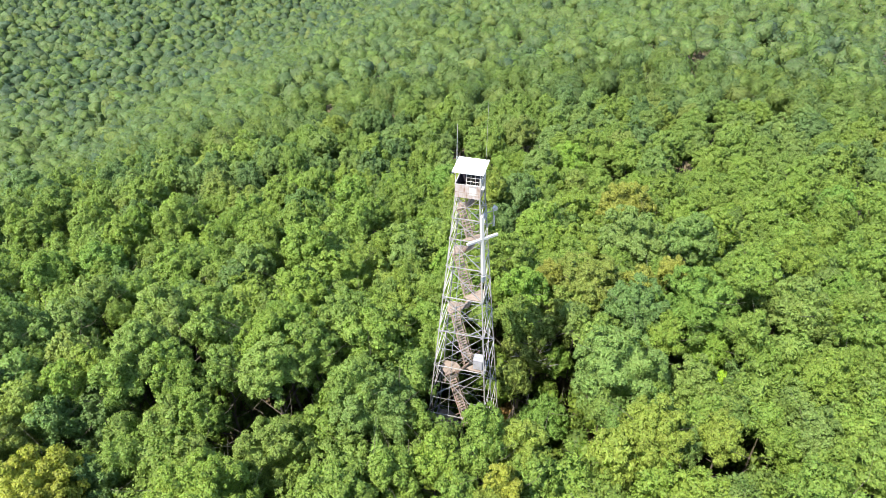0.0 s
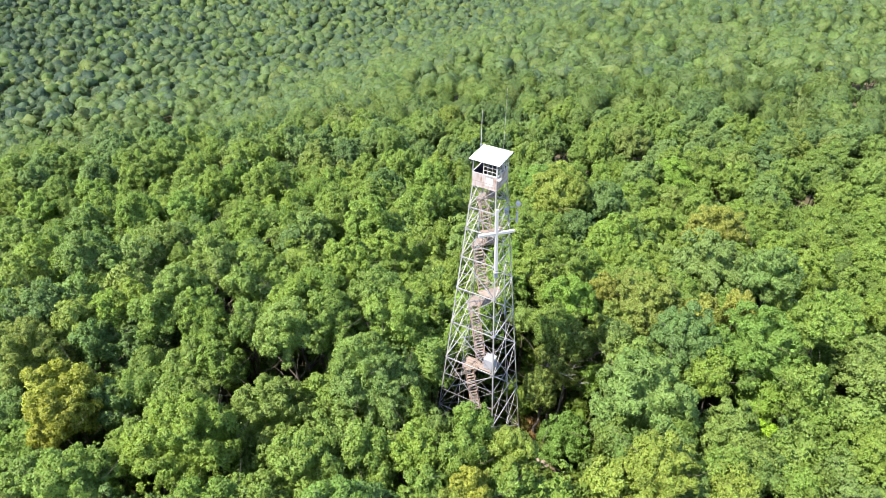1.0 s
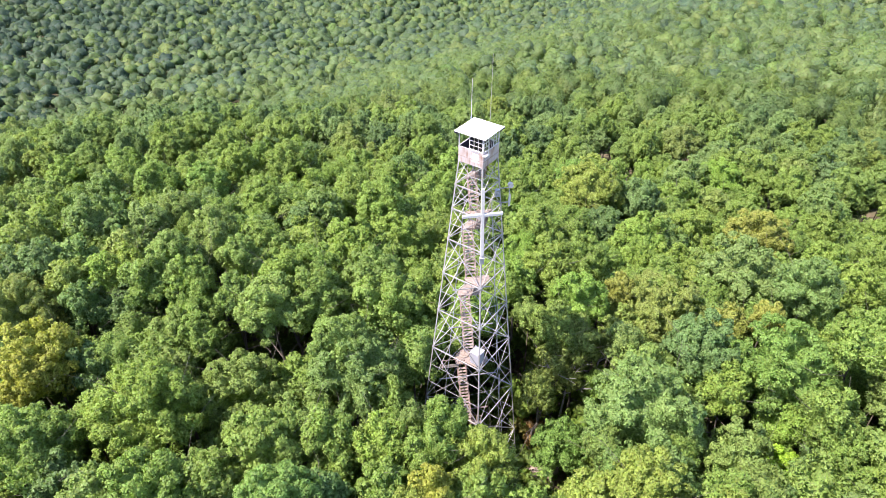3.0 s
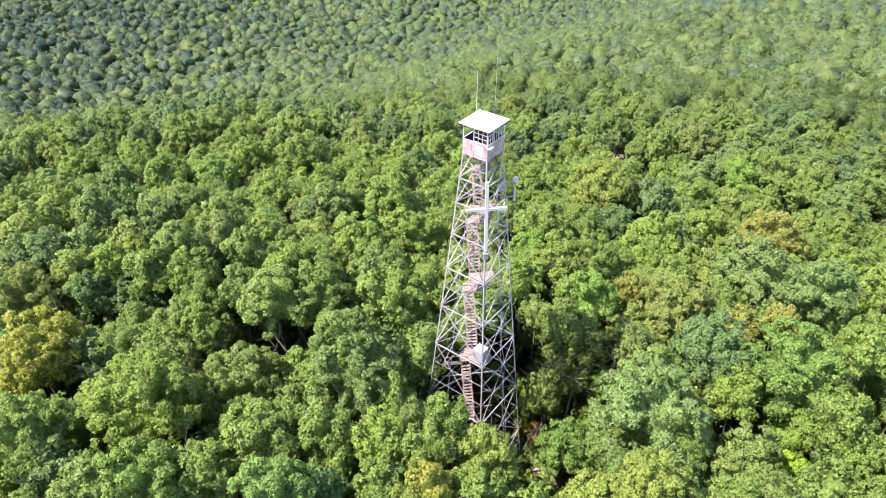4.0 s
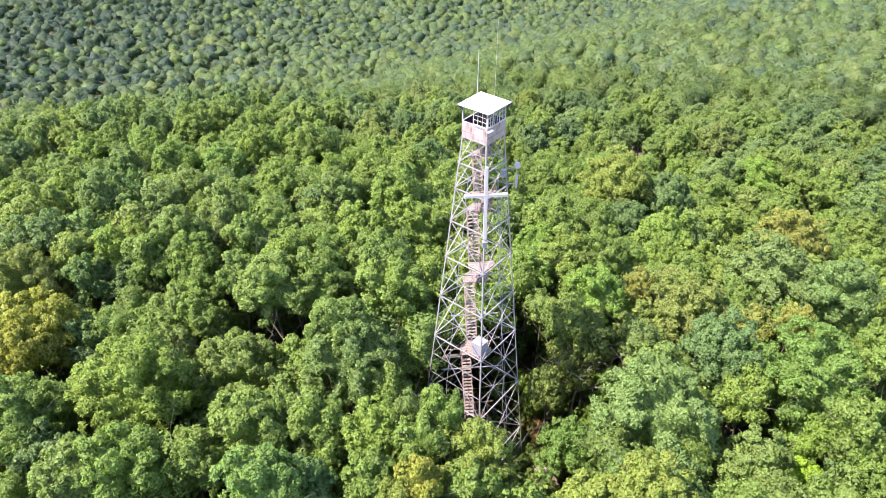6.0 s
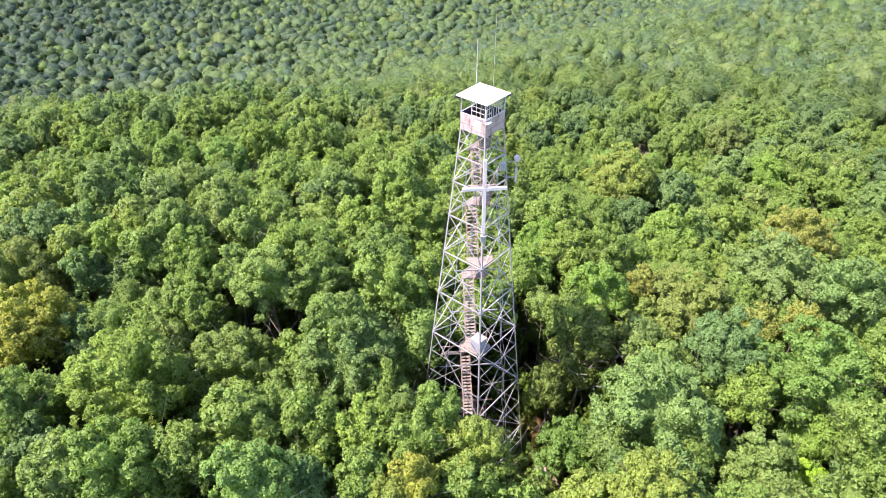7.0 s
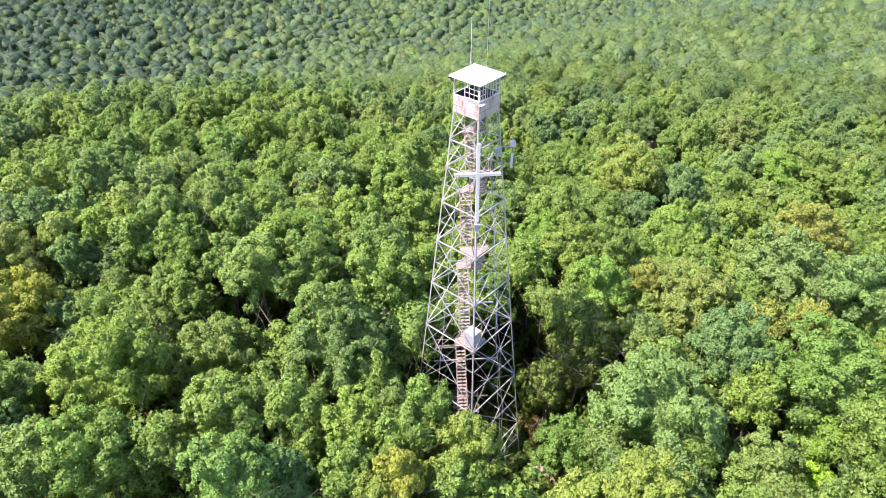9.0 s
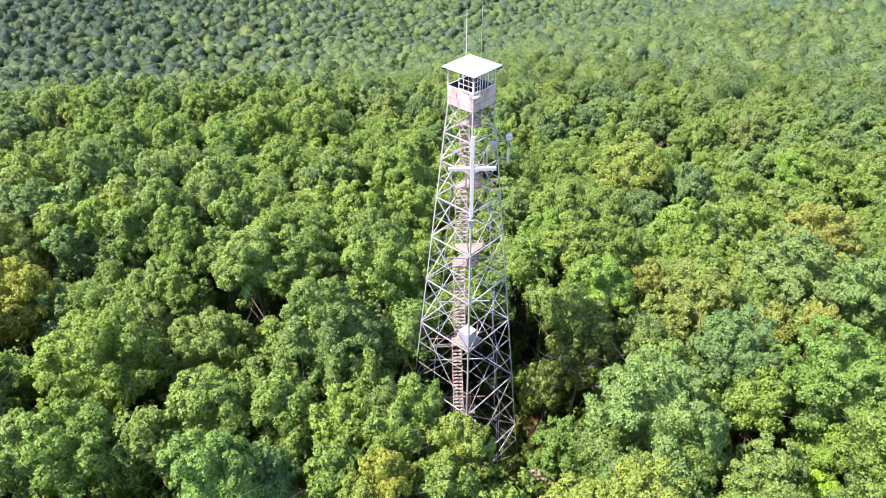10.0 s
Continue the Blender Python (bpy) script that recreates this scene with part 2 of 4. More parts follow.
def landing(z, sgn, size, parent, wide=1.25):
    """A triangular corner landing of planks on two joists, with a rail."""
    hd = half(z) * math.sqrt(2) - 0.12
    depth = size
    n = max(5, int(depth / 0.19))
    holder = None
    for k in range(n):
        s0 = hd - depth + depth * k / n
        s1 = hd - depth + depth * (k + 1) / n - 0.02
        w0, w1 = min(hd - s0, wide), min(hd - s1, wide)
        vs = []
        for zz in (z + 0.02, z + 0.065):
            for s, w in ((s0, -w0), (s1, -w1), (s1, w1), (s0, w0)):
                vs.append(DIAG * (sgn * s) + SIDE * w + Vector((0, 0, zz)))
        fs = [(3, 2, 1, 0), (4, 5, 6, 7), (0, 1, 5, 4), (1, 2, 6, 5), (2, 3, 7, 6), (3, 0, 4, 7)]
        me = mesh_of("plank", vs, fs, TIMBER)
        if holder is None:
            jb = bmesh.new()
            for s in (hd - depth + 0.05, hd - 0.4 * depth):
                w = min(hd - s, wide + 0.05)
                add_beam(jb, DIAG * sgn * s - SIDE * w + Vector((0, 0, z - 0.05)), DIAG * sgn * s + SIDE * w + Vector((0, 0, z - 0.05)), 0.07, 0.13)
            holder = part("landing", jb, RUSTY, parent, "weathered timber corner landing")
        ob = new("plank", me)
        ob.parent = holder
    return hd - depth


def flight(s0, z0, s1, z1, side, width, parent):
    """A steep open-riser flight: two stringers, treads, two handrails."""
    off = SIDE * side
    A, B = DIAG * s0 + off + Vector((0, 0, z0)), DIAG * s1 + off + Vector((0, 0, z1))
    bm = bmesh.new()
    for e in (-1, 1):
        add_beam(bm, A + SIDE * e * width / 2, B + SIDE * e * width / 2, 0.045, 0.2)
    holder = part("stair_flight", bm, RUSTY, parent, "steep brown open-riser stair flight")
    n = max(5, round(abs(z1 - z0) / 0.235))
    step = bpy.data.meshes.new("step")
    sb = bmesh.new()
    vs = add_box(sb, Matrix.Identity(4), width - 0.03, 0.22, 0.04)
    bmesh.ops.bevel(sb, geom=sb.edges[:], offset=0.006, segments=1, affect="EDGES")
    sb.to_mesh(step)
    sb.free()
    step.materials.append(TIMBER)
    turn = Matrix((SIDE, DIAG, Vector((0, 0, -1)))).transposed().to_4x4()
    for k in range(1, n):
        ob = new("step", step)
        ob.parent = holder
        ob.matrix_basis = Matrix.Translation(A.lerp(B, k / n) + Vector((0, 0, 0.06))) @ turn
    for e in (-1, 1):
        rb = bmesh.new()
        up = Vector((0, 0, 0.95))
        p, q = A + SIDE * e * width / 2, B + SIDE * e * width / 2
        add_beam(rb, p + up, q + up, 0.045, 0.045)
        for f in (0.06, 0.5, 0.94):
            r = p.lerp(q, f)
            add_beam(rb, r, r + up, 0.04, 0.04, (1, 0, 0))
        part("handrail", rb, RUSTY, holder)


STOPS = [(0.35, None), (9.20, 1), (18.28, 1), (26.67, 1), (32.91, 1), (CAB_Z, None)]
for k in range(1, 5):
    landing(STOPS[k][0], -1, (0.40 if STOPS[k][0] < 20 else 0.55) * half(STOPS[k][0]) * math.sqrt(2), tower, 1.0 if STOPS[k][0] > 15 else 0.9)
for k in range(5):
    z0, z1 = STOPS[k][0], STOPS[k + 1][0]
    zm = {9.20: 13.60, 18.28: 22.66, 26.67: 30.05, 32.91: 35.01}.get(z0, (z0 + z1) / 2)
    hd0, hd1, hdm = (half(z) * math.sqrt(2) for z in (z0, z1, zm))
    landing(zm, 1, 0.5 * hdm, tower, 0.95)
    wide = 0.62 if z0 > 32 else 0.8
    off = 0.36 if z0 > 32 else 0.50
    flight(-0.40 * hd0, z0, 0.42 * hdm, zm, off, wide, tower)
    flight(0.42 * hdm, zm, (-0.40 if k < 4 else -0.25) * hd1, z1, -off, wide, tower)

# beams across the tower from side to side, with a short plank walk and its rail beside the stairs
for z, s0, left, right, w, h, stuff, words in (
        (9.2, 0.0, 2.3, 1.9, 0.07, 0.11, RUSTY, "rust-red steel beam across the tower"),
        (20.3, 0.0, 2.1, 1.9, 0.07, 0.09, STEEL, ""), (24.6, 0.0, 1.8, 1.6, 0.06, 0.08, STEEL, ""),
        (13.6, 0.3, 2.9, 2.6, 0.07, 0.09, STEEL, "")):
    bm = bmesh.new()
    at = DIAG * s0 + Vector((0, 0, z))
    add_beam(bm, at + SIDE * left, at - SIDE * right, w, h)
    part("cross_beam", bm, stuff, tower, words)
for k in range(2):
    bm = bmesh.new()
    at = DIAG * (-0.75 + 0.2 * k) + Vector((0, 0, 16.2))
    add_beam(bm, at + SIDE * 1.2, at + SIDE * 2.8, 0.17, 0.05)
    # dark bark brown instead of timber: the planks' shade is in the colour
    part("walk_plank", bm, BARK, tower, "weathered walk plank, its shade put into a darker colour")
bm = bmesh.new()
at = DIAG * -0.85 + Vector((0, 0, 16.2))
add_beam(bm, at + SIDE * 1.2 + Vector((0, 0, 1.0)), at + SIDE * 2.8 + Vector((0, 0, 1.0)), 0.035, 0.035)
for f in (1.25, 2.75):
    add_beam(bm, at + SIDE * f, at + SIDE * f + Vector((0, 0, 1.0)), 0.035, 0.035, (1, 0, 0))
part("walk_rail", bm, RUSTY, tower, "rusty pipe rail")

# conduits that run down inside the tower
for corner, inset, low, wobble in (((0.25, -1.0), 0.12, 0.6, 0.10), ((0.45, -1.0), 0.25, 0.6, 0.16), ((-1.0, 0.35), 0.2, 5.3, 0.03)):
    curve = bpy.data.curves.new("cable", "CURVE")
    curve.dimensions, curve.bevel_depth, curve.bevel_resolution = "3D", 0.024, 1
    line = curve.splines.new("POLY")
    line.points.add(35)
    for k in range(36):
        z = 34.0 + (low - 34.0) * k / 35
        r = half(z) - inset
        sway = wobble * math.sin(k * 0.9 + corner[0] * 7)
        line.points[k].co = (corner[0] * r + (sway if corner[1] == -1 else 0), corner[1] * r + (sway if corner[0] == -1 else 0), z, 1)
    curve.materials.append(GREY)
    holder = new("cable", curve)
    holder.parent = tower
    tagged(holder, "grey cable run down inside the tower")

# ---- the cab ----
H = 1.067
SILL, EAVE = 1.12, 2.30
bm = bmesh.new()
add_box(bm, pose(0.0, 0, CAB_Z + 0.05), 2 * H, 2 * H, 0.07)
for s in (-1, 1):
    add_box(bm, pose(0, s * (H - 0.05), CAB_Z - 0.05), 2 * H, 0.08, 0.12)
    add_box(bm, pose(s * (H - 0.05), 0, CAB_Z - 0.05), 0.08, 2 * H - 0.2, 0.12)
part("cab_floor", bm, DARK, tower, "dark timber cab floor on steel joists")
for k, (a, b, nrm) in enumerate(FACES):
    turn = pose(0, 0, CAB_Z, 0, 0, (180, 270, 0, 90)[k])     # local +x is the outward normal
    bm = bmesh.new()
    add_box(bm, turn @ pose(H + 0.004, 0, SILL / 2 - 0.06), 0.008, 2 * H, SILL + 0.10)
    wall = part("cab_wall", bm, CAB, tower, "white sheet-metal wall with rust streaks")
    for j in range(3):
        y = (-1 + (2 * j + 1) / 3) * H
        bm = bmesh.new()
        add_box(bm, turn @ pose(H + 0.014 + 0.004 * (j % 2), y, SILL / 2 - 0.06), 0.010, 2 * H / 3 - 0.012, SILL + 0.12)
        part("sheet", bm, CAB, wall)
    for zz in (-0.08, 0.40):
        bm = bmesh.new()
        add_box(bm, turn @ pose(H + 0.030, 0, zz), 0.02, 2 * H + 0.06, 0.03)
        part("seam_strip", bm, RUSTY if zz > 0 else CAB, wall)
    bm = bmesh.new()
    add_box(bm, turn @ pose(H - 0.012, 0, SILL / 2 + 0.04), 0.02, 2 * H - 0.08, SILL - 0.1)
    part("inner_lining", bm, DARK, tower, "dark boarded lining below the windows")
    bm = bmesh.new()
    add_box(bm, turn @ pose(H + 0.005, 0, SILL + 0.01), 0.07, 2 * H + 0.06, 0.03)
    part("window_sill", bm, WHITE, tower)
    bm = bmesh.new()
    add_box(bm, turn @ pose(H - 0.02, 0, EAVE - 0.06), 0.07, 2 * H - 0.04, 0.09)
    part("head_rail", bm, WHITE, tower)
for c in range(4):
    sx, sy = CORNERS[c]
    bm = bmesh.new()
    add_box(bm, pose(sx * (H - 0.025), sy * (H - 0.025), CAB_Z + (SILL + EAVE) / 2), 0.055, 0.055, EAVE - SILL)
    part("corner_post", bm, WHITE, tower)


def sash(face, y0, y1, cols, rows, swing=0.0):
    """A white window sash with panes; y runs along the face, swing in degrees about its top rail."""
    turn = pose(0, 0, CAB_Z, 0, 0, (180, 270, 0, 90)[face]) @ pose(H - 0.01, (y0 + y1) / 2, EAVE - 0.11, 0, -swing, 0)
    w, h = y1 - y0, EAVE - SILL - 0.16
    bm = bmesh.new()
    for j in range(cols + 1):
        edge = j in (0, cols)
        add_box(bm, turn @ pose(0, -w / 2 + w * j / cols, -h / 2), 0.04, 0.05 if edge else 0.028, h)
    for j in range(rows + 1):
        edge = j in (0, rows)
        add_box(bm, turn @ pose(0.003, 0, -h * j / rows), 0.04, w, 0.05 if edge else 0.028)
    frame_ob = part("window_sash", bm, WHITE, tower, "white-painted sash with small panes")
    pane = mesh_of("pane", [(x, y * (w / cols - 0.03) / 2, z * (h / rows - 0.03) / 2) for x in (-0.002, 0.002) for y, z in ((-1, -1), (1, -1), (1, 1), (-1, 1))],
                   [(3, 2, 1, 0), (4, 5, 6, 7), (0, 1, 5, 4), (1, 2, 6, 5), (2, 3, 7, 6), (3, 0, 4, 7)], GLASS)
    for j in range(cols):
        for r in range(rows):
            ob = new("pane", pane)
            ob.parent = frame_ob
            ob.visible_shadow = False
            ob.matrix_basis = turn @ pose(0, -w / 2 + w * (j + 0.5) / cols, -h * (r + 0.5) / rows)


sash(0, -0.13, 0.99, 3, 3)
sash(1, -0.99, -0.45, 2, 3, 0)
sash(1, 0.30, 0.99, 2, 3)
sash(2, -0.99, -0.35, 2, 2)
for x, y in ((-0.22, -1), (0.06, -1), (0.35, 1)):
    bm = bmesh.new()
    add_box(bm, pose(x, y * (H - 0.02), CAB_Z + (SILL + EAVE) / 2), 0.035, 0.04, EAVE - SILL - 0.1)
    part("mullion", bm, WHITE, tower)

bm = bmesh.new()
add_box(bm, pose(-(H + 0.034), -0.42, CAB_Z + 0.58), 0.008, 0.62, 0.72)
part("patch_sheet", bm, WHITE, tower, "pale replacement sheet on the cab wall")
bm = bmesh.new()
add_box(bm, pose(-(H + 0.036), -0.40, CAB_Z + 1.03), 0.012, 0.66, 0.06)
part("drip_rail", bm, GREY, tower, "dark rail below the window")
bm = bmesh.new()
add_box(bm, pose(-(H - 0.12), -(H + 0.16), CAB_Z + 0.98), 0.55, 0.24, 0.05)
part("bracket_shelf", bm, WHITE, tower, "small white bracket at the cab corner")

R = 1.30
bm = bmesh.new()
ev = [bm.verts.new((sx * R, sy * R, CAB_Z + EAVE + dz)) for dz in (0.0, 0.07) for sx, sy in CORNERS]
apex = bm.verts.new((0, 0, CAB_Z + EAVE + 0.30))
bm.faces.new(ev[3::-1])
for i in range(4):
    j = (i + 1) % 4
    bm.faces.new((ev[i], ev[j], ev[4 + j], ev[4 + i]))
    bm.faces.new((ev[4 + i], ev[4 + j], apex))
bmesh.ops.recalc_face_normals(bm, faces=bm.faces[:])
roof = part("roof", bm, ROOF, tower, "low white metal hip roof")
for i, (sx, sy) in enumerate(CORNERS):
    bm = bmesh.new()
    add_beam(bm, (sx * R * 0.99, sy * R * 0.99, CAB_Z + EAVE + 0.08), (0, 0, CAB_Z + EAVE + 0.31), 0.09, 0.03)
    part("hip_cap", bm, ROOF, roof)
    bm = bmesh.new()
    add_beam(bm, (sx * (R + 0.02), sy * (R + 0.02), CAB_Z + EAVE - 0.06), (sx * H, sy * H, CAB_Z + EAVE - 0.12), 0.07, 0.09)
    add_beam(bm, (sx * (R - 0.05), sy * (R - 0.05), CAB_Z + EAVE - 0.08), (sx * H, sy * H, CAB_Z + EAVE - 0.36), 0.05, 0.05)
    part("eave_bracket", bm, DARK, roof, "dark eave bracket")

# ---- things on the tower ----
def whip(base, height, r, label):
    ob = tagged(new("whip_antenna"), label, "antenna")
    ob.location = base
    bm = bmesh.new()
    add_rod(bm, (0, 0, 0), (0, 0, 0.55), r * 1.9, r * 1.9)
    part("mount", bm, GREY, ob)
    bm = bmesh.new()
    add_rod(bm, (0, 0, 0.5), (0, 0, height), r, r * 0.6)
    part("rod", bm, WHITE, ob)
    return ob


whip((1.10, 1.45, CAB_Z + 1.9), 3.5, 0.028, "white fibreglass whip antenna on the cab roof edge")
whip((-0.85, -1.36, CAB_Z + 0.9), 7.6, 0.013, "tall thin whip antenna clamped to the cab wall")

cross = tagged(new("cross"), "large white painted box-section cross fixed to a tower leg", "cross")
lo, hi = node(1, 29.9) - DIAG * 0.22, node(1, 35.6) - DIAG * 0.22
bm = bmesh.new()
add_beam(bm, lo, hi, 0.24, 0.24, DIAG)
bmesh.ops.bevel(bm, geom=bm.edges[:], offset=0.015, segments=1, affect="EDGES")
part("upright", bm, WHITE, cross)
mid = lo.lerp(hi, 0.62)
bm = bmesh.new()
add_beam(bm, mid - SIDE * -1.55 - DIAG * 0.003, mid - SIDE * 1.55 - DIAG * 0.003, 0.22, 0.22, DIAG)
bmesh.ops.bevel(bm, geom=bm.edges[:], offset=0.015, segments=1, affect="EDGES")
part("crossbar", bm, WHITE, cross)
for f in (0.12, 0.5, 0.88):
    p = lo.lerp(hi, f)
    bm = bmesh.new()
    add_beam(bm, p, p + DIAG * 0.25, 0.06, 0.06)
    part("clamp", bm, STEEL, cross)

lamp = tagged(new("floodlight"), "small grey floodlight housing below the white cross", "lamp")
p = node(1, 29.45) - DIAG * 0.2
bm = bmesh.new()
add_box(bm, Matrix.Translation(p) @ pose(0, 0, 0, 0, 0, 45), 0.26, 0.34, 0.5)
part("housing", bm, GREY, lamp)
bm = bmesh.new()
add_box(bm, Matrix.Translation(p + Vector((0, 0, 0.27))) @ pose(0, 0, 0, 0, 0, 45), 0.32, 0.4, 0.05)
part("hood", bm, STEEL, lamp)
bm = bmesh.new()
add_beam(bm, p, p + DIAG * 0.25, 0.06, 0.06)
part("bracket", bm, STEEL, lamp)

cabinet = tagged(new("equipment_cabinet"), "white metal equipment cabinet standing on a tower landing", "cabinet")
cx = half(18.28) - 0.72
cp = Vector((-cx, -cx, 18.35))
bm = bmesh.new()
add_box(bm, Matrix.Translation(cp + Vector((0, 0, 0.62))), 0.9, 0.9, 1.15)
bmesh.ops.bevel(bm, geom=bm.edges[:], offset=0.02, segments=1, affect="EDGES")
part("body", bm, CASE, cabinet)
bm = bmesh.new()
add_box(bm, Matrix.Translation(cp + Vector((0, 0, 1.22))), 0.98, 0.98, 0.05)
part("lid", bm, CASE, cabinet)
bm = bmesh.new()
add_box(bm, Matrix.Translation(cp + Vector((-0.46, 0, 0.62))), 0.02, 0.8, 1.0)
door = part("door", bm, CASE, cabinet)
bm = bmesh.new()
add_box(bm, Matrix.Translation(cp + Vector((-0.485, 0.33, 0.62))), 0.03, 0.04, 0.16)
part("handle", bm, GREY, door)

radio = tagged(new("radio_antenna"), "white drum antenna and panel antenna on a steel outrigger", "antenna")
out = Vector((1, -1, 0)).normalized()
rl = node(2, 34.2)
pole = rl + out * 0.72
bm = bmesh.new()
add_rod(bm, pole + Vector((0, 0, -1.6)), pole + Vector((0, 0, 0.7)), 0.035, 0.035)
part("pole", bm, STEEL, radio)
for dz in (-1.2, 0.1):
    bm = bmesh.new()
    add_beam(bm, node(2, 34.2 + dz), pole + Vector((0, 0, dz)), 0.06, 0.06)
    part("arm", bm, STEEL, radio)
bm = bmesh.new()
add_rod(bm, pole + out * 0.02 + Vector((-0.22, -0.22, 0.42)), pole + out * 0.02 + Vector((0.0, 0.0, 0.42)), 0.22, 0.22, 20)
bmesh.ops.bevel(bm, geom=bm.edges[:], offset=0.03, segments=2, affect="EDGES")
part("drum", bm, WHITE, radio)
bm = bmesh.new()
add_box(bm, Matrix.Translation(pole + Vector((-0.06, -0.1, -0.95))) @ pose(0, 0, 0, 0, 0, 45), 0.09, 0.17, 1.15)
bmesh.ops.bevel(bm, geom=bm.edges[:], offset=0.03, segments=2, affect="EDGES")
part("panel", bm, WHITE, radio)

box = tagged(new("junction_box"), "blue-grey equipment box strapped to a tower leg", "equipment box")
bp = node(2, 33.9) - out * 0.24
bm = bmesh.new()
add_box(bm, Matrix.Translation(bp) @ pose(0, 0, 0, 0, 0, 45), 0.26, 0.36, 0.55)
bmesh.ops.bevel(bm, geom=bm.edges[:], offset=0.02, segments=1, affect="EDGES")
part("body", bm, GREY, box)
bm = bmesh.new()
add_box(bm, Matrix.Translation(bp + Vector((0, 0, 0.3))) @ pose(0, 0, 0, 0, 0, 45), 0.30, 0.40, 0.04)
part("lid", bm, GREY, box)
for dz in (-0.15, 0.15):
    bm = bmesh.new()
    add_beam(bm, bp + Vector((0, 0, dz)), node(2, 33.9 + dz), 0.05, 0.05)
    part("strap", bm, STEEL, box)


# ---- trees ----
GREENS = {
    "g": (0.124, 0.186, 0.034), "d": (0.092, 0.150, 0.040), "s": (0.118, 0.180, 0.044), "y": (0.184, 0.202, 0.029),
    "k": (0.150, 0.198, 0.034), "o": (0.140, 0.184, 0.038), "b": (0.137, 0.197, 0.033), "l": (0.132, 0.212, 0.034),
    # v: valley green, greyed and blued in its colour to stand in for haze
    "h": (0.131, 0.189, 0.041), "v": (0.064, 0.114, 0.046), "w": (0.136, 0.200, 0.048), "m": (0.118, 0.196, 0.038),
    "r": (0.230, 0.150, 0.060), "n": (0.190, 0.310, 0.028), "e": (0.174, 0.190, 0.037),
}


def unit_rows(v):
    return v / np.maximum(np.linalg.norm(v, axis=-1, keepdims=True), 1e-9)


def sprays(rng, pos, normal, size):
    """Leaf sprays as small pointed triangles: three vertices for each point with a normal and a size."""
    n = len(pos)
    t = unit_rows(np.cross(normal, rng.normal(size=(n, 3))))
    b = np.cross(normal, t)
    s = size[:, None]
    k = rng.uniform(0.28, 0.48, (n, 1))
    droop = rng.uniform(0.0, 0.4, (n, 1))
    v = np.stack([pos + t * s * 0.62 - normal * s * droop, pos - t * s * 0.38 + b * s * k, pos - t * s * 0.38 - b * s * k], 1)
    face = np.cross(v[:, 1] - v[:, 0], v[:, 2] - v[:, 0])
    wrong = (face * normal).sum(1) < 0
    v[wrong] = v[wrong][:, [0, 2, 1]]
    return v.reshape(-1, 3)


def crown_points(rng, radius, depth, boughs, count, ragged=0.5, tufts=13, uneven=0.06, dome=0.5):
    """A crown about the origin: rounded boughs over a dome, each set with tufts of leaf sprays."""
    k = np.arange(boughs) + 0.5
    up = np.clip(1 - 1.5 * k / boughs + rng.normal(size=boughs) * 0.07, -0.6, 0.98)
    ang = k * 2.39996 + rng.normal(size=boughs) * 0.35
    flat = np.sqrt(1 - up ** 2)
    way = np.stack([flat * np.cos(ang), flat * np.sin(ang), up], 1)
    sub = radius * 1.34 / math.sqrt(boughs) * rng.uniform(0.72, 1.3, boughs)
    lean = 1 + 0.12 * np.cos(ang - rng.uniform(0, 6.28)) + rng.normal(size=boughs) * uneven
    ctr = way * (radius * lean - 0.95 * sub)[:, None] * np.array([1, 1, depth / radius])
    n = boughs * tufts
    pick = np.repeat(np.arange(boughs), tufts)
    d = unit_rows(rng.normal(size=(n, 3)) * 0.75 + way[pick] * 0.75 + np.array([0, 0, 0.4]))
    c = ctr[pick] + d * sub[pick][:, None] * rng.uniform(0.62, 1.02, (n, 1))
    cr = sub[pick] * rng.uniform(0.22, 0.40, n)
    bough = d
    pick = rng.choice(n, count * 2, p=cr ** 2 / (cr ** 2).sum())
    q = unit_rows(rng.normal(size=(count * 2, 3)) + np.array([0, 0, 0.35]))
    keep = (q * bough[pick]).sum(1) > -0.3
    pick, q = pick[keep][:count], q[keep][:count]
    p = c[pick] + q * cr[pick][:, None] * rng.uniform(0.75, 1.2, (len(q), 1))
    nrm = unit_rows(q + 0.35 * np.array([0, 0, 1.0]) + ragged * rng.normal(size=q.shape))
    soft = unit_rows(0.6 * q + 0.3 * bough[pick] + dome * unit_rows(c)[pick] + (0.95 if dome < 1 else 0.5) * nrm)
    # every crown comes out with the same reach sideways and upwards
    wide = np.percentile(np.hypot(p[:, 0], p[:, 1]), 96) / radius
    tall = np.percentile(p[:, 2], 99.5) / depth
    grow = np.array([1 / wide, 1 / wide, 1 / tall])
    return p * grow, nrm, soft, ctr * grow, sub / wide


def ball(level):
    bm = bmesh.new()
    bmesh.ops.create_icosphere(bm, subdivisions=level, radius=1)
    bm.verts.ensure_lookup_table()
    v = np.array([q.co[:] for q in bm.verts])
    f = np.array([[q.index for q in x.verts] for x in bm.faces])
    bm.free()
    f = f[v[f].mean(1)[:, 2] > (-0.55 if level > 2 else -0.22)]
    used = np.unique(f)
    back_to = np.full(len(v), -1)
    back_to[used] = np.arange(len(used))
    return v[used], back_to[f]


BALLS = {k: ball(k) for k in (2, 3, 4)}


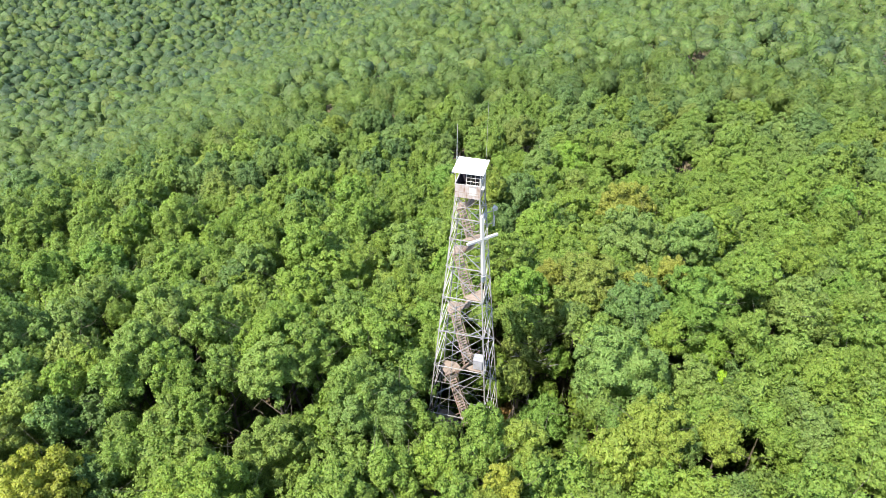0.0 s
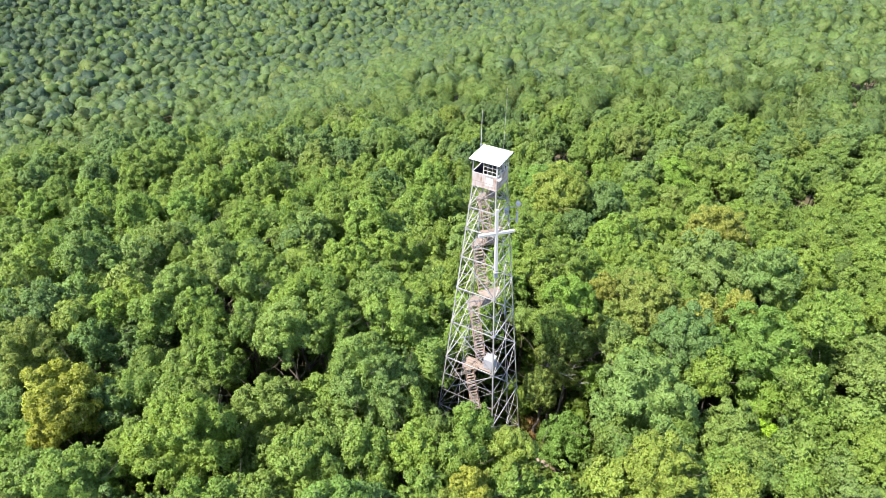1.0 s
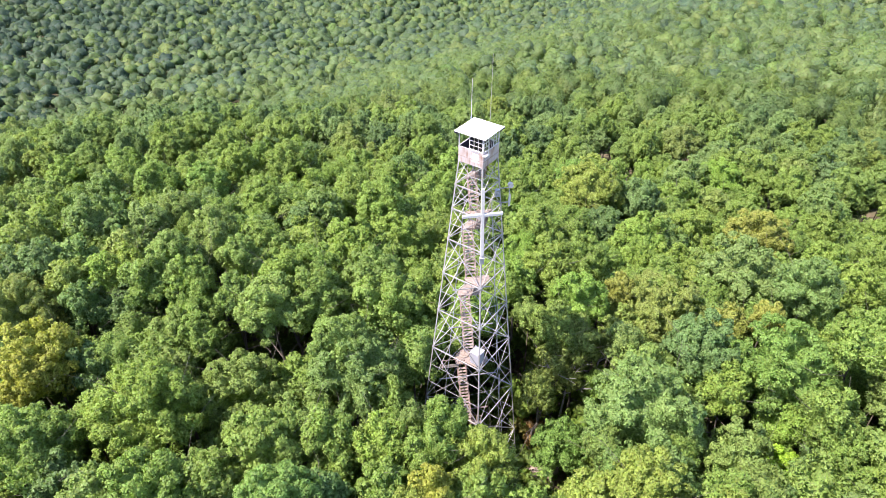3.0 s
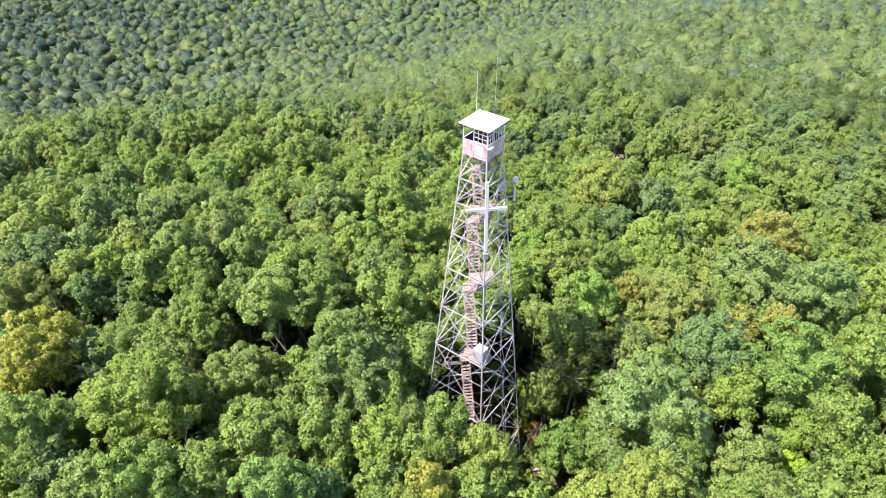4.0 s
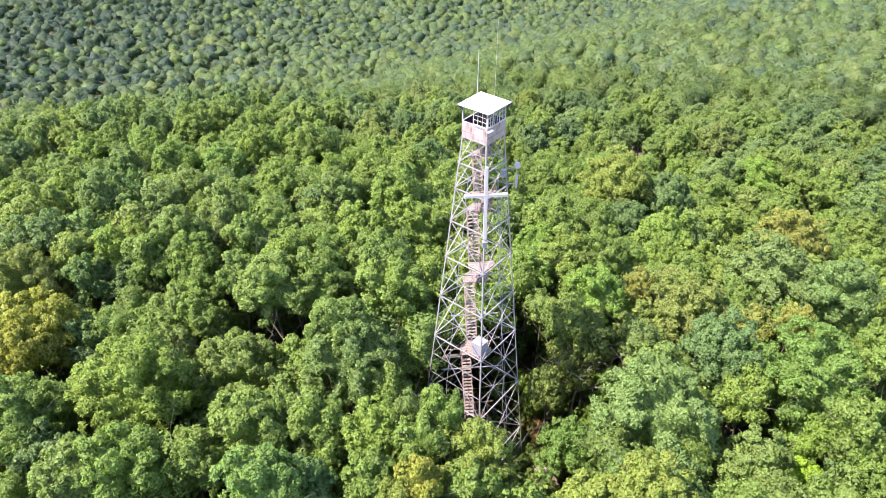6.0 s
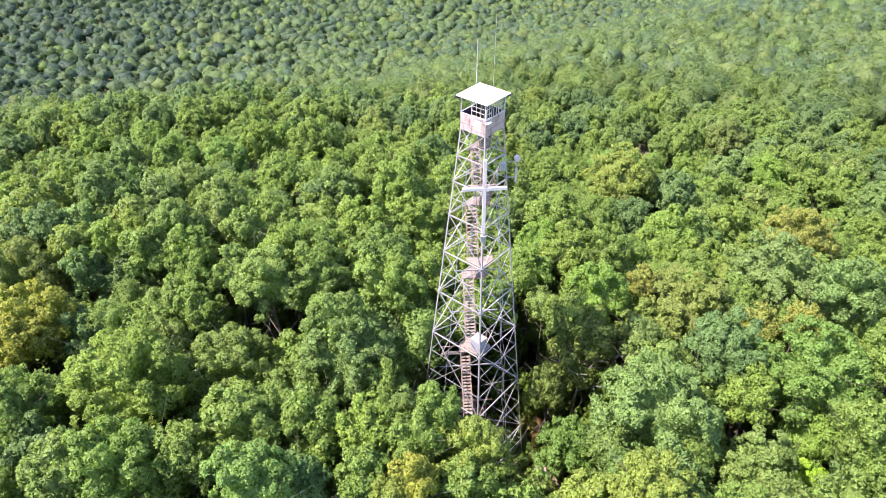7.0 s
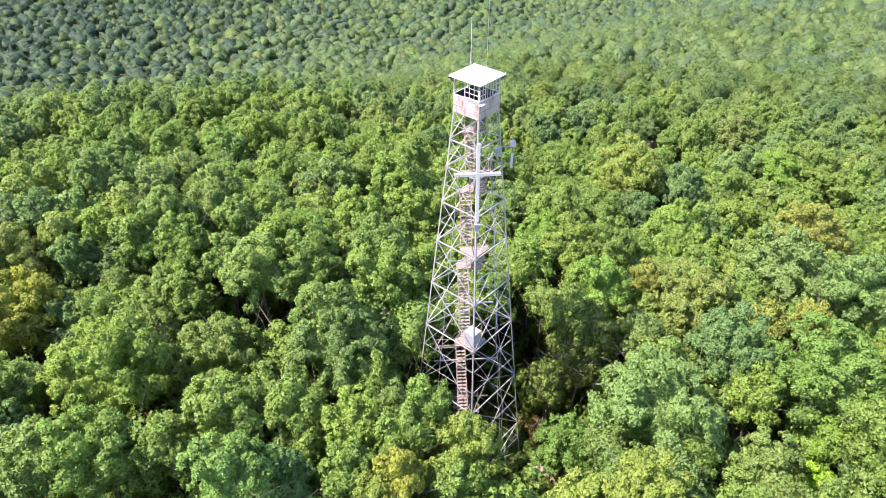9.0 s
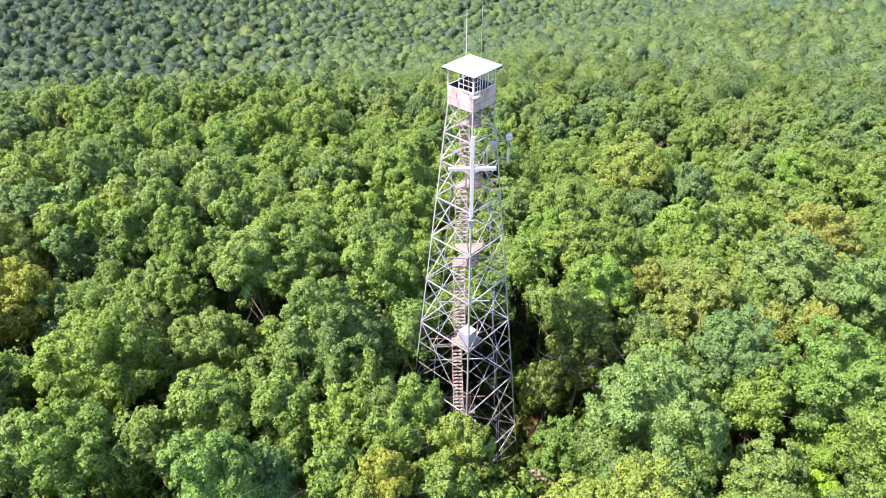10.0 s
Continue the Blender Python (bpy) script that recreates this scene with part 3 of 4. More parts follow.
def hull(rng, level, c, cr, shrink):
    """The skin over all clumps, as seen from the crown's middle."""
    d, f = BALLS[level]
    along = d @ c.T
    left = cr[None] ** 2 - (c ** 2).sum(1)[None] + along ** 2
    reach = np.where((left > 0) & (along > 0), along + np.sqrt(np.maximum(left, 0)), 0)
    far = np.maximum(reach.max(1), 0.82 * np.median(reach.max(1)))
    far = far * shrink * rng.uniform(0.93, 1.05, len(d))
    return d * far[:, None], f


def raw_mesh(name, verts, tris, normals, material, tint=None):
    me = bpy.data.meshes.new(name)
    me.vertices.add(len(verts))
    me.vertices.foreach_set("co", verts.astype(np.float32).ravel())
    me.loops.add(tris.size)
    me.loops.foreach_set("vertex_index", tris.astype(np.int32).ravel())
    me.polygons.add(len(tris))
    me.polygons.foreach_set("loop_start", (np.arange(len(tris)) * 3).astype(np.int32))
    me.polygons.foreach_set("use_smooth", np.ones(len(tris), bool))
    me.update(calc_edges=True)
    me.normals_split_custom_set_from_vertices(normals.tolist())
    me.materials.append(material)
    if tint is not None:
        at = me.attributes.new("tint", "FLOAT_COLOR", "POINT")
        at.data.foreach_set("color", np.concatenate([tint, np.ones((len(tint), 1))], 1).astype(np.float32).ravel())
    return me


def crown_arrays(rng, radius, depth, clumps, count, size, level=3, ragged=0.6, shrink=0.80, uneven=0.06, dome=0.5):
    """Vertices, triangles and normals of a crown: leaf sprays over a lumpy skin."""
    p, nrm, soft, c, cr = crown_points(rng, radius, depth, clumps, count, ragged, uneven=uneven, dome=dome)
    hv, hf = hull(rng, level, c, cr, shrink)
    fn = np.cross(hv[hf[:, 1]] - hv[hf[:, 0]], hv[hf[:, 2]] - hv[hf[:, 0]])
    # loose sprays over the skin between the tufts
    m = len(p) // 3
    area = np.linalg.norm(fn, axis=1)
    pick = rng.choice(len(hf), m, p=area / area.sum())
    w = rng.dirichlet((1, 1, 1), m)
    q = unit_rows(fn[pick])
    tilt = unit_rows(q + 0.8 * rng.normal(size=(m, 3)))
    p = np.concatenate([p, (hv[hf[pick]] * w[:, :, None]).sum(1) + q * size * rng.uniform(0.1, 1.1, (m, 1))])
    nrm = np.concatenate([nrm, tilt])
    soft = np.concatenate([soft, unit_rows(0.6 * q + 0.7 * tilt)])
    v = sprays(rng, p, nrm, size * rng.uniform(0.7, 1.4, len(p)))
    hn = np.zeros_like(hv)
    for k in range(3):
        np.add.at(hn, hf[:, k], fn)
    tris = np.concatenate([np.arange(len(v)).reshape(-1, 3), hf + len(v)])
    return np.concatenate([v, hv]), tris, np.concatenate([np.repeat(soft, 3, 0), unit_rows(hn)])


def crown_mesh(rng, *args):
    return raw_mesh("crown", *crown_arrays(rng, *args), LEAF)


SIZES = {"small": (2.3, 17, 6500), "medium": (3.4, 32, 14000), "large": (4.9, 60, 27000)}
TALL = 1.15                      # a crown's height from its middle, over its radius
rng = np.random.default_rng(7)
CROWNS, CROWNS_FAR = {}, {}
for key, (rad, clumps, count) in SIZES.items():
    CROWNS[key] = [crown_mesh(rng, rad, rad * TALL, clumps, count, 0.185, 4, 0.85, 0.76) for _ in range(5)]
    CROWNS_FAR[key] = [crown_mesh(rng, rad, rad * TALL, clumps, count * 5 // 8, 0.24, 3, 0.7, 0.78, 0.06, 0.8) for _ in range(4)]


def trunk_mesh(rng, height):
    """A tapered trunk with limbs that fork up into the crown."""
    bm = bmesh.new()
    base_r = height * 0.0125 + 0.04
    p = Vector((0, 0, -0.4))
    r = base_r * 1.3
    steps = 6
    limbs = []
    for k in range(steps):
        q = Vector((rng.normal() * 0.16, rng.normal() * 0.16, height * 0.86 * (k + 1) / steps))
        r2 = base_r * (1 - 0.8 * (k + 1) / steps)
        add_rod(bm, p, q, r, r2, 7)
        if k >= 2:
            limbs += [(q, r2), (q, r2)]
        p, r = q, r2
    for q, r in limbs:
        a = rng.uniform(0, 6.28)
        ln = height * rng.uniform(0.12, 0.2)
        e = q + Vector((math.cos(a), math.sin(a), 0.7)) * ln
        add_rod(bm, q, e, r * 0.55, r * 0.25, 5)
        e2 = e + Vector((math.cos(a + 0.6), math.sin(a + 0.6), 0.9)) * ln * 0.5
        add_rod(bm, e, e2, r * 0.25, r * 0.1, 5)
    me = bpy.data.meshes.new("trunk")
    bm.to_mesh(me)
    bm.free()
    me.materials.append(BARK)
    return me


TRUNKS = [(trunk_mesh(rng, 18.0)) for _ in range(4)]
placed = []
VIEW = (-37.0, -24.0)          # the overlook
WORDS = {"g": "mid-green", "d": "dark blue-green", "s": "grey-green", "y": "yellowing autumn-tinged", "k": "khaki-yellow", "o": "olive-brown tinged",
         "b": "yellow-green", "l": "bright light-green", "h": "pale olive-green", "m": "fresh mint-green", "n": "vivid lime-green", "e": "orange-tinged turning"}


def plant(x, y, top, radius, tone, rng, group="trees round the tower"):
    g = gz(x, y)
    h = max(top - g, radius * 1.6)
    tree = tagged(new("tree"), f"{WORDS[tone]} broadleaf tree in full leaf, in close woodland", "tree", group)
    tree.location = (x, y, g)
    key = "small" if radius < 2.8 else "medium" if radius < 4.1 else "large"
    s = radius / SIZES[key][0]
    k = int(rng.integers(4))
    ob = new("trunk", TRUNKS[k])
    ob.parent = tree
    sx = 0.7 + 0.1 * radius
    ob.scale = (sx, sx, h * 0.92 / 18.0)
    ob.rotation_euler = (0, 0, rng.uniform(0, 6.28))
    close = math.hypot(x - VIEW[0], y - VIEW[1]) < 66
    kinds = CROWNS[key] if close else CROWNS_FAR[key]
    ob = new("crown", kinds[int(rng.integers(len(kinds)))])
    ob.parent = tree
    sz = s * (1 + max(0.0, 3.4 - radius) * 0.14)      # slim crowns are deeper
    ob.scale = (s, s, sz)
    ob.location = (0, 0, h - TALL * SIZES[key][0] * sz)
    ob.rotation_euler = (0, 0, rng.uniform(0, 6.28))
    c = np.array(GREENS[tone]) * (1.46, 1.46, 1.80) * rng.uniform(0.94, 1.06) * rng.uniform(0.97, 1.03, 3)
    ob.color = (*c, 1)
    placed.append((x, y, radius))
    return tree


# crowns that can be told apart: x, y, height of the top, radius, tone
WEST = [
    (-22.8, 30.7, 20.6, 3.5, "y"), (-25.3, 28.8, 20.0, 2.3, "y"), (-29.1, 20.7, 22.2, 3.3, "g"), (-20.7, 28.0, 17.9, 2.3, "d"),
    (-21.6, 16.4, 22.9, 4.4, "b"), (-23.6, 19.4, 20.6, 2.3, "b"), (-29.2, 18.2, 19.5, 2.5, "d"), (-13.7, 25.5, 18.0, 2.4, "h"),
    (-14.4, 14.3, 19.5, 4.1, "h"), (-11.6, 31.1, 21.0, 2.5, "g"), (-10.5, 25.5, 20.1, 2.8, "g"), (-12.3, 22.6, 18.5, 2.7, "g"),
    (-8.3, 22.0, 20.8, 2.2, "h"), (-8.1, 16.9, 23.3, 3.2, "h"), (-9.4, 27.0, 21.6, 2.4, "g"), (-9.0, 30.7, 22.8, 2.8, "h"),
]
FRONT = [
    (-26.6, 9.0, 23.1, 3.0, "g"), (-29.5, 11.5, 22.4, 2.5, "h"), (-23.4, 7.3, 21.4, 2.3, "g"), (-18.8, 5.7, 22.6, 3.2, "g"),
    (-22.1, 0.5, 23.9, 2.9, "m"), (-15.3, 3.1, 21.3, 2.3, "g"), (-16.6, 1.5, 19.3, 2.2, "g"), (-19.6, -0.5, 20.9, 2.3, "d"),
    (-7.6, 8.4, 22.8, 2.7, "h"), (-8.4, 6.8, 21.6, 4.0, "s"), (-8.6, 2.9, 18.7, 1.9, "g"), (-13.6, -0.7, 21.4, 2.3, "b"),
    (-9.4, -3.8, 21.5, 1.8, "g"), (-11.9, -3.9, 21.2, 2.0, "g"), (-9.3, -6.7, 20.3, 2.9, "k"), (-14.7, -6.6, 21.4, 1.7, "y"),
    (-16.2, -5.6, 19.9, 1.6, "k"), (-11.9, -8.4, 19.2, 2.2, "g"), (-15.9, -3.2, 20.2, 2.2, "g"), (-6.8, -15.4, 18.2, 2.6, "k"),
]
NORTH = [
    (-20.4, 39.7, 20.6, 3.9, "o"), (-16.3, 35.9, 19.0, 2.5, "d"), (-13.4, 36.4, 20.2, 2.0, "b"), (-15.8, 38.9, 19.9, 2.2, "o"),
    (-13.3, 33.5, 17.5, 3.5, "d"), (-11.5, 34.9, 20.5, 2.0, "b"), (-3.9, 19.2, 22.5, 3.1, "b"), (-4.4, 30.2, 21.2, 2.6, "h"),
    (-3.8, 26.7, 21.2, 2.4, "h"), (1.7, 29.6, 18.2, 2.9, "g"), (-9.0, 39.2, 19.4, 2.3, "o"), (-16.4, 42.3, 20.7, 2.4, "d"),
    (-13.8, 41.6, 19.7, 2.5, "s"), (-18.4, 44.5, 19.7, 2.7, "d"), (-15.2, 49.1, 20.4, 3.6, "o"),
]
NORTH_MORE = [
    (-8.3, 47.4, 20.0, 3.2, "s"), (-5.8, 46.0, 18.2, 2.8, "s"), (-3.1, 44.0, 17.7, 3.1, "s"), (1.0, 44.0, 17.5, 2.9, "h"),
    (-1.2, 33.3, 20.9, 2.7, "h"), (9.3, 30.5, 16.8, 2.6, "d"), (12.1, 29.5, 17.4, 2.5, "s"), (6.7, 20.6, 19.1, 3.8, "b"),
    (13.6, 18.8, 17.4, 3.9, "b"), (-1.4, 18.7, 21.7, 3.1, "g"), (1.5, 13.1, 21.5, 3.1, "h"), (-0.0, 9.9, 21.0, 3.5, "g"),
    (-4.7, 14.4, 22.6, 3.0, "g"), (5.2, 9.4, 18.4, 2.5, "g"), (16.7, 24.9, 18.6, 3.3, "g"),
]
SOUTH = [
    (14.1, 3.4, 17.6, 2.6, "g"), (-5.4, 2.4, 13.2, 1.8, "g"), (8.8, -5.0, 14.5, 2.8, "o"), (3.7, -15.0, 21.2, 5.2, "s"),
    (3.4, -8.5, 9.4, 3.0, "m"), (10.2, -8.8, 11.4, 1.9, "l"), (-4.6, -18.5, 20.9, 3.5, "k"), (14.1, -16.5, 19.5, 3.8, "d"),
    (11.2, -20.3, 17.5, 2.5, "b"), (14.5, -25.7, 14.3, 3.4, "l"), (11.8, -28.2, 20.0, 2.7, "g"), (5.7, -23.2, 16.8, 3.1, "h"),
    (11.4, -29.1, 13.7, 2.3, "d"), (10.6, -26.4, 11.2, 2.1, "n"), (15.2, -3.9, 18.2, 3.2, "l"), (10.9, -5.9, 16.2, 2.7, "o"),
    (9.0, -3.9, 18.5, 2.5, "g"), (5.5, -4.7, 12.4, 2.2, "o"), (14.6, -9.6, 15.2, 3.3, "o"), (10.6, -29.9, 17.0, 2.2, "g"),
]
EAST = [
    (19.4, 5.9, 16.7, 3.0, "l"), (18.3, 1.7, 18.3, 3.3, "b"), (23.6, 6.2, 17.7, 3.9, "g"), (25.8, 12.4, 13.6, 3.4, "g"),
    (17.3, -24.2, 20.2, 5.4, "m"), (19.2, -10.8, 17.9, 4.8, "o"), (19.6, -6.5, 16.6, 1.8, "e"), (21.4, -17.7, 16.3, 2.6, "e"),
    (21.8, -20.6, 18.0, 1.8, "e"), (31.6, -16.7, 17.7, 5.3, "s"), (27.9, -22.8, 20.8, 3.5, "s"), (33.9, -3.0, 14.7, 3.5, "l"),
    (30.6, -2.8, 13.2, 3.7, "l"), (32.8, -8.0, 12.9, 3.1, "b"), (33.5, -11.0, 13.1, 3.0, "h"), (21.1, -1.5, 18.0, 2.9, "g"),
    (34.5, 2.4, 13.7, 3.4, "d"), (29.5, 4.6, 15.5, 3.0, "g"),
]
FAR_EAST = [
    (41.8, 19.2, 9.2, 3.8, "g"), (41.4, -23.4, 14.7, 3.0, "b"), (42.6, -15.3, 15.9, 4.4, "e"), (41.9, -7.2, 13.3, 4.7, "b"),
    (40.1, 7.2, 16.6, 4.9, "k"), (44.0, 0.8, 13.6, 3.4, "d"), (53.3, -1.8, 10.4, 4.2, "g"), (64.3, -5.2, 9.8, 4.2, "l"),
    (61.0, -0.5, 10.0, 3.9, "s"), (69.1, -9.6, 10.1, 4.8, "g"), (58.4, -17.4, 8.7, 3.7, "g"), (55.7, -21.5, 10.4, 3.2, "g"),
    (64.9, -15.5, 11.3, 3.8, "g"), (61.6, -19.8, 11.3, 3.3, "s"), (57.4, 24.3, 4.5, 4.6, "g"),
]
SOUTH_EDGE = [
    (-2.8, -24.9, 18.6, 2.4, "k"), (7.3, -32.3, 16.6, 3.2, "g"), (6.5, -34.8, 21.0, 3.0, "b"), (17.0, -33.8, 20.6, 4.0, "h"),
    (20.4, -28.9, 21.8, 3.6, "g"), (26.5, -35.5, 20.5, 3.4, "b"), (46.0, -35.0, 14.4, 3.5, "g"), (2.7, -37.7, 18.0, 2.8, "g"),
    (36.0, -27.2, 16.6, 3.4, "b"),
]
for x, y, top, radius, tone in WEST + FRONT + NORTH + NORTH_MORE:
    plant(x, y, top + 0.1, radius * 1.07, tone, rng)
for x, y, top, radius, tone in SOUTH + EAST + FAR_EAST + SOUTH_EDGE:
    plant(x, y, top, radius * 0.98, tone, rng)
KNOWN = list(placed)


# the rest of the wood: a jittered scatter that keeps clear of the tower and of the crowns above
def scatter(rng, spacing, r0, r1, a0, a1, loose=0.34):
    """Places on a jittered grid, between two distances and bearings (degrees) from the overlook."""
    k = int(r1 / spacing) + 1
    i, j = np.meshgrid(np.arange(-k, k + 1), np.arange(-k, k + 1), indexing="ij")
    x = (i + 0.5 * (j % 2)) * spacing + rng.uniform(-loose, loose, i.shape) * spacing
    y = j * spacing * 0.9 + rng.uniform(-loose, loose, i.shape) * spacing
    r, a = np.hypot(x, y), np.degrees(np.arctan2(y, x))
    ok = (r >= r0) & (r < r1) & (a > a0) & (a < a1)
    return x[ok] + VIEW[0], y[ok] + VIEW[1]


def open_lane(x, y):
    """Distance from the trodden lane that leads south-west from the tower's foot past the rocks."""
    ax, ay, dx, dy = 4.5, -4.5, -8.5, -5.4
    k = np.clip(((x - ax) * dx + (y - ay) * dy) / (dx * dx + dy * dy), 0, 1)
    return np.hypot(x - ax - k * dx, y - ay - k * dy)


NEAR = 108.0
xs, ys = scatter(rng, 5.1, 20, 60, -30, 102)
xf, yf = scatter(rng, 6.3, 60, NEAR, -24, 80, 0.42)
for x, y in zip(np.append(xs, xf), np.append(ys, yf)):
    if abs(x) < 6.8 and abs(y) < 6.8 or open_lane(x, y) < 3.6:
        continue
    if 3 < x < 26 and -33 < y < -10 or 2 < x < 15 and -14 < y < 3:
        continue
    near = min(math.hypot(x - px, y - py) - pr for px, py, pr in KNOWN)
    if any(math.hypot(x - px, y - py) < 1.6 + 0.9 * pr for px, py, pr in placed):
        continue
    lift = 20.3 - 1.0 * min(1.0, max(0.0, (x + y + 30) / 60)) - (2.6 if near < 4 else 0)
    tone = "hhhgbhsd"[int(rng.integers(8))] if x < 4 and y > -2 else "gggggggbbsodm"[int(rng.integers(13))]
    plant(x, y, gz(x, y) + lift + rng.normal() * 1.0, rng.uniform(2.6, 3.9), tone, rng)


def woodland(name, rng, xs, ys, height, radius, clumps, count, size, variants, tones, label, level=2, material=WOODS, shrink=0.88, tint_haze=(1, 1, 1), squat=1.0, dome=1.2):
    """Many trees as one mesh: crowns of sprays on simple trunks, each tree with its own tint; haze goes into it too."""
    kinds = [crown_arrays(rng, 1.0, 1.15, clumps, count, size / radius, level, 0.4, shrink, 0.05 if squat == 1 else 0.18, dome) for _ in range(variants)]
    V, T, C, S = [], [], [], []
    base = 0
    g = ground_height(xs, ys)
    for x, y, z in zip(xs, ys, g):
        v, t, nm = kinds[int(rng.integers(variants))]
        r = radius * (0.7 + 0.7 * rng.uniform() ** 1.6)
        a = rng.uniform(0, 6.28)
        h = height * rng.uniform(0.86, 1.10)
        rot = np.array([[math.cos(a), -math.sin(a), 0], [math.sin(a), math.cos(a), 0], [0, 0, 1]])
        hz = r * rng.uniform(0.9, 1.25) * squat
        w = (v * np.array([r, r, hz])) @ rot.T + np.array([x, y, z + h - 1.05 * hz])
        # a slim four-sided trunk
        b = 0.16
        tv = np.array([(x - b, y - b, z - 0.5), (x + b, y - b, z - 0.5), (x + b, y + b, z - 0.5), (x - b, y + b, z - 0.5), (x, y, z + h - hz * 0.6)])
        tf = np.array([(0, 1, 4), (1, 2, 4), (2, 3, 4), (3, 0, 4)])
        V += [w, tv]
        S += [nm @ rot.T, np.tile((0.0, 0.0, 1.0), (5, 1))]
        T += [t + base, tf + base + len(w)]
        # the last factor scales the tint; its extra blue stands in for haze
        tone = (0.7 * np.array(GREENS[tones[int(rng.integers(len(tones)))]]) + 0.3 * np.array(GREENS[tones[0]])) * rng.uniform(0.9, 1.1) * rng.uniform(0.97, 1.03, 3) * tint_haze
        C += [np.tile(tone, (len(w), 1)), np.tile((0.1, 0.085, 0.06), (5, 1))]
        base += len(w) + 5
    me = raw_mesh(name, np.concatenate(V), np.concatenate(T), np.concatenate(S), material, np.concatenate(C))
    return tagged(new(name, me), label, "woodland", kind="stuff")


# younger trees that close the gaps in the canopy
xs, ys = scatter(rng, 3.0, 20, 108, -26, 92, 0.45)
ok = ~((np.abs(xs) < 7.0) & (ys > -7.0) & (ys < 4.6)) & (open_lane(xs, ys) > 3.2) & ~((xs > 6) & (xs < 18) & (ys > -33) & (ys < -22)) & ~((xs > 0) & (xs < 10) & (ys > -13) & (ys < 2))
for px, py, pr in placed:
    ok &= np.hypot(xs - px, ys - py) > 0.5 + 0.66 * pr
woodland("understorey", rng, xs[ok], ys[ok], 16.3, 2.5, 17, 1700, 0.22, 8, "gghgbhgsd", "younger green trees closing the gaps below the canopy", 3, YOUNG, 0.76, (1.36, 1.36, 1.6), dome=0.5)
# the slope beyond: crowns that can still be told apart, on one set of trunks
slope = tagged(new("woodland"), "green broadleaf woodland on the slope below the tower", "woodland", kind="stuff")
xs, ys = scatter(rng, 6.2, NEAR, 150, -20, 78, 0.45)
TV, TF = [], []
for x, y in zip(xs, ys):
    g, r, b = gz(x, y), 2.6 + 2.2 * rng.uniform() ** 1.5, 0.16
    h = 20.0 + rng.normal() * 1.1
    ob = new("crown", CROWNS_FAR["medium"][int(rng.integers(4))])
    ob.parent = slope
    k = r / SIZES["medium"][0]
    ob.scale = (k, k, k * rng.uniform(0.9, 1.2))
    ob.location = (x, y, g + h - TALL * r)
    ob.rotation_euler = (0, 0, rng.uniform(0, 6.28))
    # more blue than in the nearer crowns: slight haze put into the tint
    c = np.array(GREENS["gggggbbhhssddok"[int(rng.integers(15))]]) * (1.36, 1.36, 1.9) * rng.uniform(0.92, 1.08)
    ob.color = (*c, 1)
    n = len(TV)
    TV += [(x - b, y - b, g - 0.5), (x + b, y - b, g - 0.5), (x + b, y + b, g - 0.5), (x - b, y + b, g - 0.5), (x, y, g + h - r)]
    TF += [(n + i, n + (i + 1) % 4, n + 4) for i in range(4)]
ob = new("trunks", mesh_of("trunks", TV, TF, BARK))
ob.parent = slope
xs, ys = scatter(rng, 6.6, 150, 200, -26, 84, 0.5)
# from here out a bluer leaf tint takes the place of haze
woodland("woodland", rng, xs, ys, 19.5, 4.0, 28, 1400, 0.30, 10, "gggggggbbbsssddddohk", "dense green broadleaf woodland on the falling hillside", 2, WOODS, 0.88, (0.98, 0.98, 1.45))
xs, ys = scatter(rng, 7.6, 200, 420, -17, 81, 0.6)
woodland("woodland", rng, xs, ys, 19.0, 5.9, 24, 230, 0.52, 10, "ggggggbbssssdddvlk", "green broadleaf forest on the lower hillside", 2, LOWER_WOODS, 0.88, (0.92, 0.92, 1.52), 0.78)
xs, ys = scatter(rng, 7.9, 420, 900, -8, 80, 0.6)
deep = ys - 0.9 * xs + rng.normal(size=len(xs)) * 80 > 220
woodland("woodland", rng, xs[~deep], ys[~deep], 19.0, 7.0, 24, 70, 0.8, 12, "ggssdvvvvddwlk", "distant forest across the valley, haze put into its blue-green tint", 2, FAR_WOODS, 0.95, (0.84, 0.84, 1.4), 0.76)
# beyond the ridge the tint is darker still, with haze blue in it
woodland("woodland", rng, xs[deep], ys[deep], 19.0, 7.0, 24, 70, 0.8, 12, "dvvvgvvsdvdwbl", "distant forest beyond the ridge, haze put into its dark blue-green tint", 2, FAR_WOODS, 0.95, (0.60, 0.62, 1.04), 0.76)
for a0, a1 in ((101, 180), (-180, -30)):
    xs, ys = scatter(rng, 6.0, 0, NEAR, a0, a1)
    woodland("woodland", rng, xs, ys, 17.0, 4.0, 16, 170, 0.5, 4, "gggbsd", "green broadleaf woodland on the level hilltop")
xs, ys = scatter(rng, 6.0, 0, 20, -30, 84)
woodland("woodland", rng, xs, ys, 16.0, 4.0, 24, 900, 0.36, 5, "gggbsd", "green broadleaf woodland on the level hilltop")

# saplings and shrubs under the canopy
xs, ys = scatter(rng, 2.7, 20, 92, -26, 100)
ok = ~((np.abs(xs) < 4.6) & (np.abs(ys) < 4.6)) & (open_lane(xs, ys) > 2.8) & (np.hypot(xs - 1, ys + 6) > 6.0) & (np.hypot(xs - 2.8, ys + 6.4) > 3.2)
woodland("undergrowth", rng, xs[ok], ys[ok], 7.0, 1.9, 9, 170, 0.29, 5, "gdggl", "green saplings and shrubs under the canopy", 3, shrink=0.7)

# ferns and brambles round the tower's foot
xs, ys = scatter(rng, 1.45, 25, 56, 0, 60)
